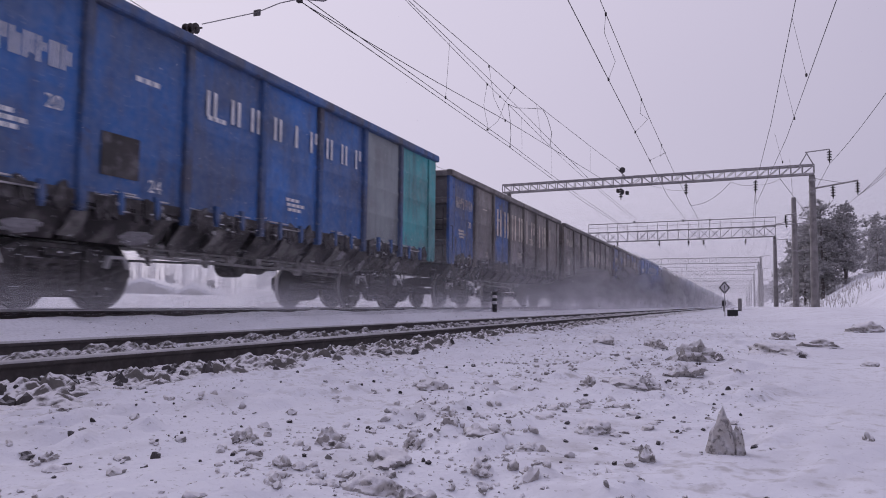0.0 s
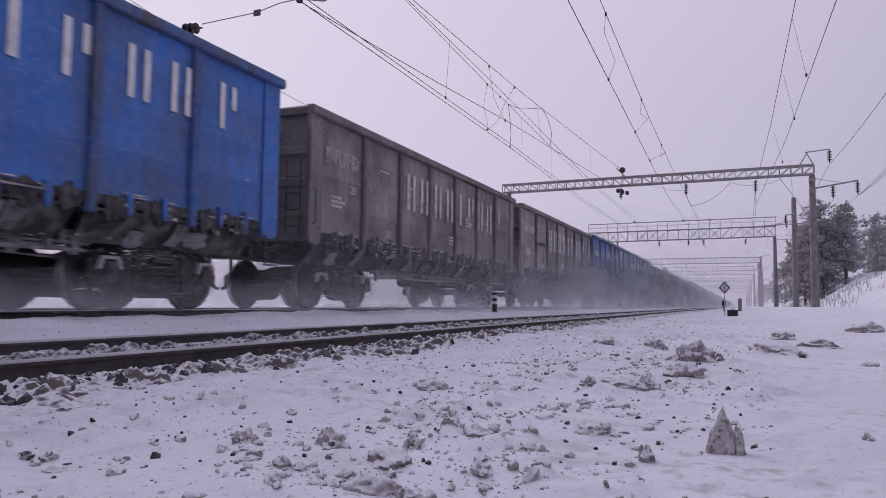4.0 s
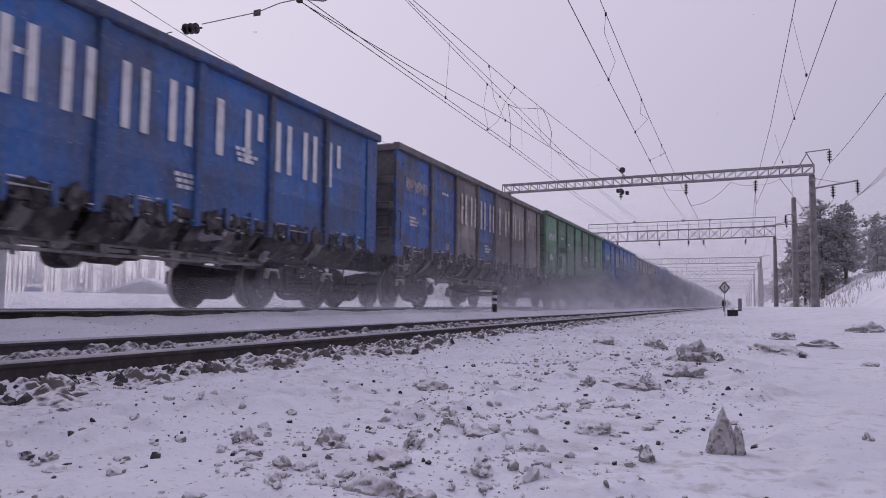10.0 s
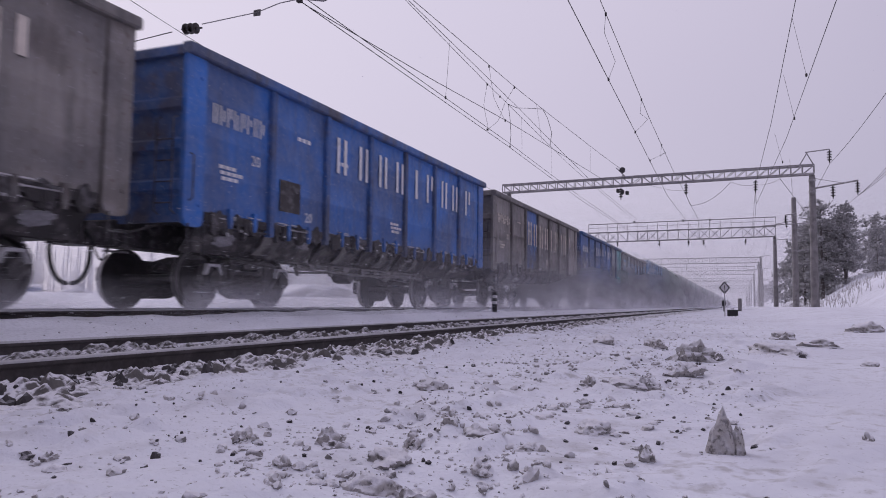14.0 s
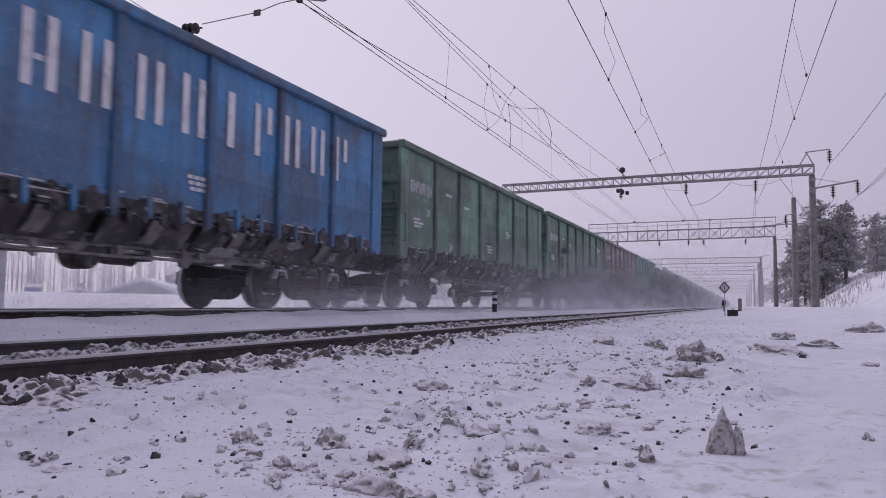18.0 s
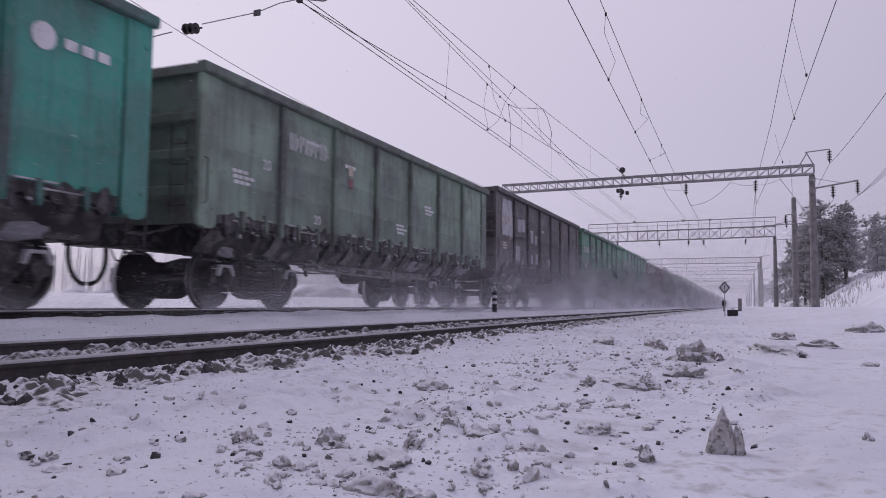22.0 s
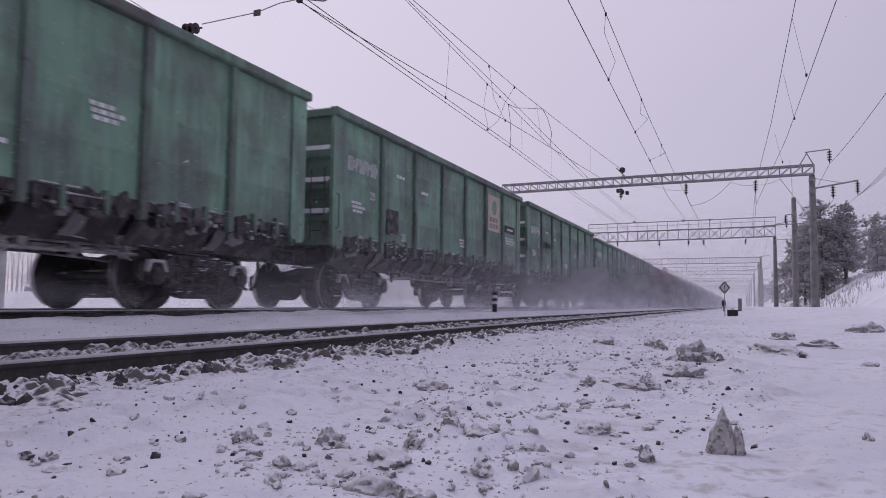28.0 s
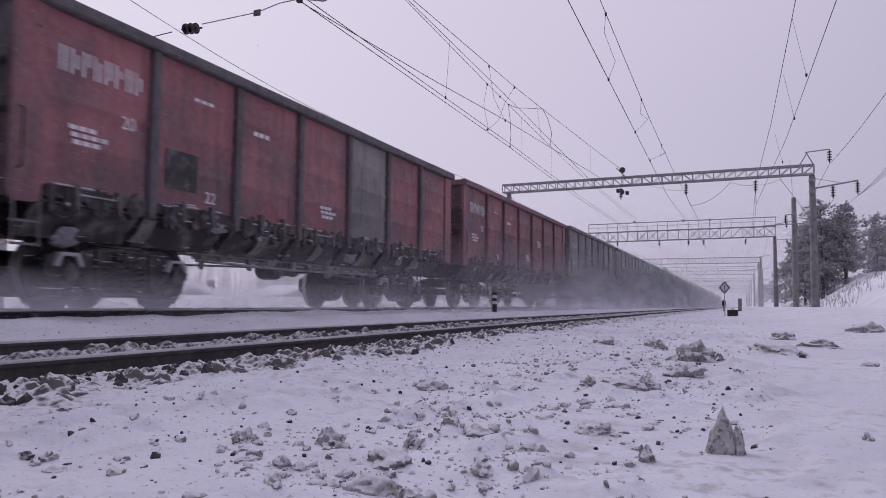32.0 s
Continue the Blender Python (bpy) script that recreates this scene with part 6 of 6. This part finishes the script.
striped_post(-6.55, 20.2, 0.60, 0.075, "short black and white banded limit post between the tracks")
striped_post(-0.02, 66.0, 1.05, 0.16, "stubby grey concrete marker post beside the track", False)
p = thing("dwarf_signal", (-1.15, 60.0, -0.3), "small dark dwarf signal beside the far rails", "signal")
part("mast", Form().tube([(0, 0, 0), (0, 0, 0.45)], 0.04, 8).mesh("mast", GEAR), p)
part("head", Form().box(-0.14, 0.14, -0.12, 0.12, 0.42, 0.85, 0.05).mesh("head", BLACK), p)

p = thing("signal_mast", (-11.7, 129.0, -0.4), "round dark signal head on a tall mast beyond the train", "signal")
part("mast", Form().tube([(0, 0, 0), (0, 0, 6.2)], [0.10, 0.075], 10).mesh("mast", CONCRETE), p)
part("signal_head", Form().lathe([(-0.10, 0.30), (-0.09, 0.46), (-0.03, 0.50), (0.03, 0.50), (0.05, 0.44)], (0, -0.15, 6.45), "y", 20).mesh("signal_head", GEAR), p)
for z in (6.28, 6.62):
    part("lens_hood", Form().tube([(0, -0.24, z), (0, -0.55, z - 0.02)], 0.12, 12).mesh("lens_hood", BLACK), p)
part("ladder", Form().tube([(-0.2, 0.1, 0.2), (-0.2, 0.1, 5.9)], 0.02, 5).tube([(0.2, 0.1, 0.2), (0.2, 0.1, 5.9)], 0.02, 5).box(-0.2, 0.2, 0.08, 0.12, 5.5, 5.54).mesh("ladder", LATTICE), p)


# ---- trees ----
def pine_meshes(h, spread_r, seed, low, dense=1.0):
    rng = random.Random(seed)
    trunk = Form()
    bend = [(0.12 * noise.noise((i * 0.7, seed, 0)), 0.12 * noise.noise((seed, i * 0.7, 0)), h * i / 9) for i in range(10)]
    bend[0] = (0, 0, -0.5)
    trunk.tube(bend, [0.17 * (h / 9) * (1 - 0.9 * i / 9) for i in range(10)], 8)
    verts, faces = [], []
    sv, sf = [], []
    limbs = Form()
    levels = int(h * 8)
    for i in range(levels):
        t = low + (1 - low) * (i + rng.random()) / levels
        z = h * t
        k = (t - low) / (1 - low)
        reach = spread_r * math.sin(math.pi * (0.22 + 0.70 * k)) ** 0.75 * rng.uniform(0.55, 1.15) + 0.15
        a = rng.uniform(0, 6.283)
        d = Vector((math.cos(a), math.sin(a), rng.uniform(-0.25, 0.35)))
        root = Vector((0, 0, z))
        tip = root + d * reach
        limbs.tube([root, root.lerp(tip, 0.5) + Vector((0, 0, -0.04)), tip], [0.03, 0.02, 0.008], 4, False)
        for j in range(int((6 + reach * 11) * dense)):
            u = rng.uniform(0.18, 1.05)
            c = root.lerp(tip, u) + Vector((rng.gauss(0, 0.22), rng.gauss(0, 0.22), rng.gauss(0.03, 0.16)))
            for q in range(5):
                e = Vector((rng.gauss(0, 1), rng.gauss(0, 1), rng.gauss(0.35, 0.8))).normalized() * rng.uniform(0.16, 0.34) * (1.4 if dense < 1 else 1.0)
                o = e.orthogonal().normalized() * (0.085 if dense == 1 else 0.13)
                n = len(verts)
                verts += [tuple(c - o), tuple(c + o), tuple(c + e)]
                faces.append((n, n + 1, n + 2))
            if rng.random() < 0.008:
                n = len(sv)
                w = rng.uniform(0.06, 0.15)
                for x, y, zz in ((-w, -w, 0.03), (w, -w, 0.02), (w, w, 0.03), (-w, w, 0.02), (0, 0, 0.10)):
                    sv.append((c.x + x, c.y + y * 0.7, c.z + zz + 0.08))
                sf += [(n, n + 1, n + 4), (n + 1, n + 2, n + 4), (n + 2, n + 3, n + 4), (n + 3, n, n + 4), (n + 3, n + 2, n + 1, n)]
    return trunk.mesh("trunk", BARK), quick("crown", verts, faces, NEEDLE), quick("snow_load", sv, sf, SNOW_CAP), limbs.mesh("limb_frame", BARK)


PINES = [pine_meshes(9.6, 2.5, 1, 0.08), pine_meshes(9.4, 1.9, 2, 0.16), pine_meshes(7.0, 2.2, 3, 0.04)]
PINES += [pine_meshes(9.6, 2.5, 4, 0.08, 0.4), pine_meshes(9.4, 1.9, 5, 0.16, 0.4), pine_meshes(7.0, 2.2, 6, 0.04, 0.4)]     # for the far woods


def pine(x, y, kind, size, turn):
    t = thing("pine_tree", pose(x, y, ground_z(x, y), 0, 0, turn) @ Matrix.Scale(size, 4), "dark pine tree dusted with frost and snow on the bank", "tree", "pine trees")
    for name, me in zip(("trunk", "crown", "snow_load", "limb_frame"), PINES[kind]):
        ob = part(name, me, t, label={"snow_load": "patches of snow on the boughs", "crown": "frosted needles paled for haze"}.get(name, ""))
        if name in ("snow_load", "limb_frame", "crown"):
            tagged(ob, kind="stuff")
    return t


pine(7.0, 75, 0, 0.92, 20)
pine(9.1, 77, 1, 0.77, 140)
pine(5.9, 80, 2, 0.95, 80)
pine(8.2, 84, 2, 1.0, 210)
pine(6.7, 90, 0, 0.85, 260)
pine(10.3, 86, 1, 0.70, 30)
pine(5.4, 104, 2, 0.75, 300)
rng = random.Random(11)
for i in range(40):
    y = rng.uniform(80, 220)
    x = 0.15 * y + 30 * rng.random() ** 1.5
    pine(x, y, 3 + i % 3, rng.uniform(0.8, 1.25), rng.uniform(0, 360))
for i in range(7):
    pine(rng.uniform(5.4, 8.5), rng.uniform(120, 300), 5, rng.uniform(0.5, 0.85), rng.uniform(0, 360))


def birch_meshes(h, seed):
    rng = random.Random(seed)
    trunk = Form().tube([(0.1 * noise.noise((i, seed, 0)), 0.1 * noise.noise((seed, i, 2)), h * i / 8 - (0.4 if i == 0 else 0)) for i in range(9)], [0.13 * (1 - 0.85 * i / 8) for i in range(9)], 6)
    twigs = Form()
    for i in range(46):
        z = h * rng.uniform(0.22, 0.98)
        a = rng.uniform(0, 6.283)
        r = (h - z) * 0.28 + 0.4
        d = Vector((math.cos(a), math.sin(a), rng.uniform(0.6, 1.6))) * r * 0.6
        root = Vector((0, 0, z))
        twigs.tube([root, root + d * 0.5, root + d], [0.03, 0.018, 0.006], 3, False)
        for j in range(3):
            u = root + d * rng.uniform(0.4, 0.9)
            twigs.tube([u, u + Vector((rng.gauss(0, 0.4), rng.gauss(0, 0.4), rng.uniform(0.1, 0.6)))], [0.012, 0.004], 3, False)
    return trunk.mesh("trunk", BIRCH), twigs.mesh("crown", TWIG)


BIRCHES = [birch_meshes(9.5, 21), birch_meshes(11.0, 22)]
for i in range(110):
    u = rng.random()
    y = -20 + 150 * u
    x = -92 - 26 * rng.random() - 10 * math.sin(u * 3)
    t = thing("bare_birch", pose(x, y, -0.55, 0, 0, rng.uniform(0, 360)) @ Matrix.Scale(rng.uniform(0.8, 1.2), 4), "leafless pale birch tree behind the houses", "tree", "bare birches")
    for name, me in zip(("trunk", "crown"), BIRCHES[i % 2]):
        tagged(part(name, me, t), kind="stuff" if name == "crown" else "")


def far_woods():
    """Bare woods behind the village, too far to count."""
    rng = random.Random(31)
    f = Form()
    for i in range(330):
        y = -40 + 210 * rng.random()
        x = -104 - 60 * rng.random()
        h = rng.uniform(7, 12)
        f.tube([(x, y, -0.9), (x + rng.gauss(0, 0.3), y + rng.gauss(0, 0.3), h)], [rng.uniform(0.12, 0.22), 0.03], 4, False)
        for j in range(9):
            z = h * rng.uniform(0.25, 0.9)
            f.tube([(x, y, z), (x + rng.gauss(0, 1.0), y + rng.gauss(0, 1.0), z + rng.uniform(0.5, 2.0))], [0.05, 0.01], 3, False)
    return tagged(new("far_woods", f.mesh("far_woods", BIRCH)), "bare pale woods far behind the village houses", "woods", kind="stuff")


far_woods()


# dry weeds on the snow bank
def weeds():
    rng = random.Random(3)
    f = Form()
    for i in range(420):
        y = rng.uniform(38, 95)
        x = 4.2 + rng.random() * (2.0 + 0.05 * y)
        z = ground_z(x, y)
        for j in range(3):
            f.tube([(x, y, z - 0.05), (x + rng.gauss(0, 0.07), y + rng.gauss(0, 0.07), z + rng.uniform(0.15, 0.5))], [0.010, 0.004], 3, False)
    return tagged(new("dry_weeds", f.mesh("dry_weeds", TWIG)), "dry brown weed stalks sticking out of the snow bank", "weeds", kind="stuff")


weeds()


# ---- the village beyond the train ----
def house(x, y, turn, w, d, wall_h, roof_h):
    h = thing("village_house", pose(x, y, -0.55, 0, 0, turn), "low wooden village house under a thick white snow roof", "house", "village houses")
    part("wall", Form().box(-w / 2, w / 2, -d / 2, d / 2, -0.2, wall_h, 0.03).prism([(-w / 2, wall_h), (w / 2, wall_h), (0, wall_h + roof_h)], "y", -d / 2 + 0.03, d / 2 - 0.03).mesh("wall", PLANK_WALL), h)
    e = 0.45
    up = roof_h / (w / 2)
    prof = [(-w / 2 - e, wall_h - e * up + 0.04), (0, wall_h + roof_h + 0.04), (w / 2 + e, wall_h - e * up + 0.04), (w / 2 + e, wall_h - e * up + 0.34), (0, wall_h + roof_h + 0.42), (-w / 2 - e, wall_h - e * up + 0.34)]
    roof = part("roof", Form().prism(prof, "y", -d / 2 - 0.4, d / 2 + 0.4).mesh("roof", SNOW_CAP), h, label="roof under deep snow")
    part("chimney", Form().box(-0.3, 0.3, -0.3, 0.3, wall_h + roof_h * 0.5, wall_h + roof_h + 0.9, 0.04).mesh("chimney", CONCRETE), roof, at=(w * 0.12, d * 0.2, 0))
    for sx, sy in ((-0.25, -1), (0.25, -1)):
        win = part("window", Form().box(-0.45, 0.45, -0.05, 0.05, -0.5, 0.5, 0.02).mesh("window", WHITE), h, at=(sx * w, sy * d / 2, wall_h * 0.55))
        part("pane", Form().box(-0.35, 0.35, -0.06, -0.05, -0.4, 0.4).mesh("pane", DARK_GLASS), win)
    for sy in (-0.25, 0.25):
        win = part("window", Form().box(-0.05, 0.05, -0.45, 0.45, -0.5, 0.5, 0.02).mesh("window", WHITE), h, at=(w / 2, sy * d, wall_h * 0.55))
        part("pane", Form().box(0.05, 0.06, -0.35, 0.35, -0.4, 0.4).mesh("pane", DARK_GLASS), win)
    return h


house(-56.8, 60, 30, 8.5, 9.5, 1.1, 1.35)
house(-68, 60, 55, 5.5, 6.5, 0.7, 0.9)
house(-50.5, 60, 20, 4.0, 5.0, 1.0, 0.9)
house(-72, 78, 40, 8.0, 9.0, 1.3, 1.2)
house(-56, 84, 65, 7.5, 9.0, 1.3, 1.2)
house(-46, 80, 25, 6.5, 8.0, 1.3, 1.1)


def parked_van(x, y, turn):
    v = thing("parked_van", pose(x, y, -0.5, 0, 0, turn), "blue parked van with a thick cap of snow on its roof", "van")
    side = [(-2.2, 0.35), (-2.25, 0.75), (-2.1, 1.05), (-1.35, 1.2), (-0.85, 1.85), (2.0, 1.9), (2.2, 1.7), (2.25, 0.4)]
    part("body", Form().prism([(a, b) for a, b in side], "x", -0.85, 0.85).mesh("body", CAR_PAINT), v)
    part("snow_cap", Form().prism([(-0.8, 1.87), (-0.75, 2.1), (0.2, 2.25), (1.6, 2.2), (2.05, 1.92)], "x", -0.8, 0.8).mesh("snow_cap", SNOW_CAP), v, label="thick snow on the roof")
    part("window", Form().prism([(-0.75, 1.3), (-0.5, 1.72), (0.4, 1.74), (0.4, 1.3)], "x", -0.86, 0.86).mesh("window", DARK_GLASS), v)
    part("window", Form().prism([(0.55, 1.3), (0.55, 1.74), (1.9, 1.74), (1.95, 1.3)], "x", -0.86, 0.86).mesh("window", DARK_GLASS), v)
    for a in (-1.45, 1.4):
        for s in (-0.8, 0.8):
            wheel = part("wheel", Form().lathe([(-0.1, 0.2), (-0.1, 0.33), (0.1, 0.33), (0.1, 0.2)], (0, 0, 0), "x", 14).mesh("wheel", HOSE), v, at=(s, a, 0.33))
            part("rim", Form().lathe([(-0.105, 0.05), (-0.105, 0.19), (0.105, 0.19), (0.105, 0.05)], (0, 0, 0), "x", 12).mesh("rim", LATTICE), wheel)
    return v


parked_van(-74.5, 60, 52)


# ---- everything that moves ----
SPEED, EASE, Y0 = 15.649, -0.00074, 10.783     # metres a second, its slow change, middle of the first wagon at the start
PITCH_W = 13.92                                 # one wagon, coupler to coupler


def run(t):
    return SPEED * t + EASE * t * t


def motions():
    times = (-1, 0, 4, 8, 12, 16, 20, 24, 28, 32, 33)
    for number, w in TRAIN:
        walk(w, [(t, pose(TRAIN_X, Y0 + number * PITCH_W - run(t), 0)) for t in times])
    for number, d in DUST:
        walk(d, [(t, pose(TRAIN_X, Y0 + number * PITCH_W - run(t), 0)) for t in times])
    walk(FLAKES, [(t, pose(WIND[0] * t, WIND[1] * t, WIND[2] * t)) for t in times])
    # the wheels roll while their wagon is near
    for wheel, number, offset in TURNING:
        o = wheel.location.copy()
        near = [k for k in range(0, 961) if -4 < Y0 + number * PITCH_W + offset - run(k / FPS) < 34]
        turn = lambda k: pose(o.x, o.y, o.z) @ Matrix.Rotation(run(k / FPS) / 0.4785, 4, "X")
        rows = [(k / FPS, turn(k)) for k in near] or [(0.0, turn(0))]
        if near and near[0] > 0:
            rows.insert(0, (0.0, rows[0][1]))
        if rows[-1][0] < 32.0:
            rows.append((32.0, rows[-1][1]))
        walk(wheel, rows)


motions()
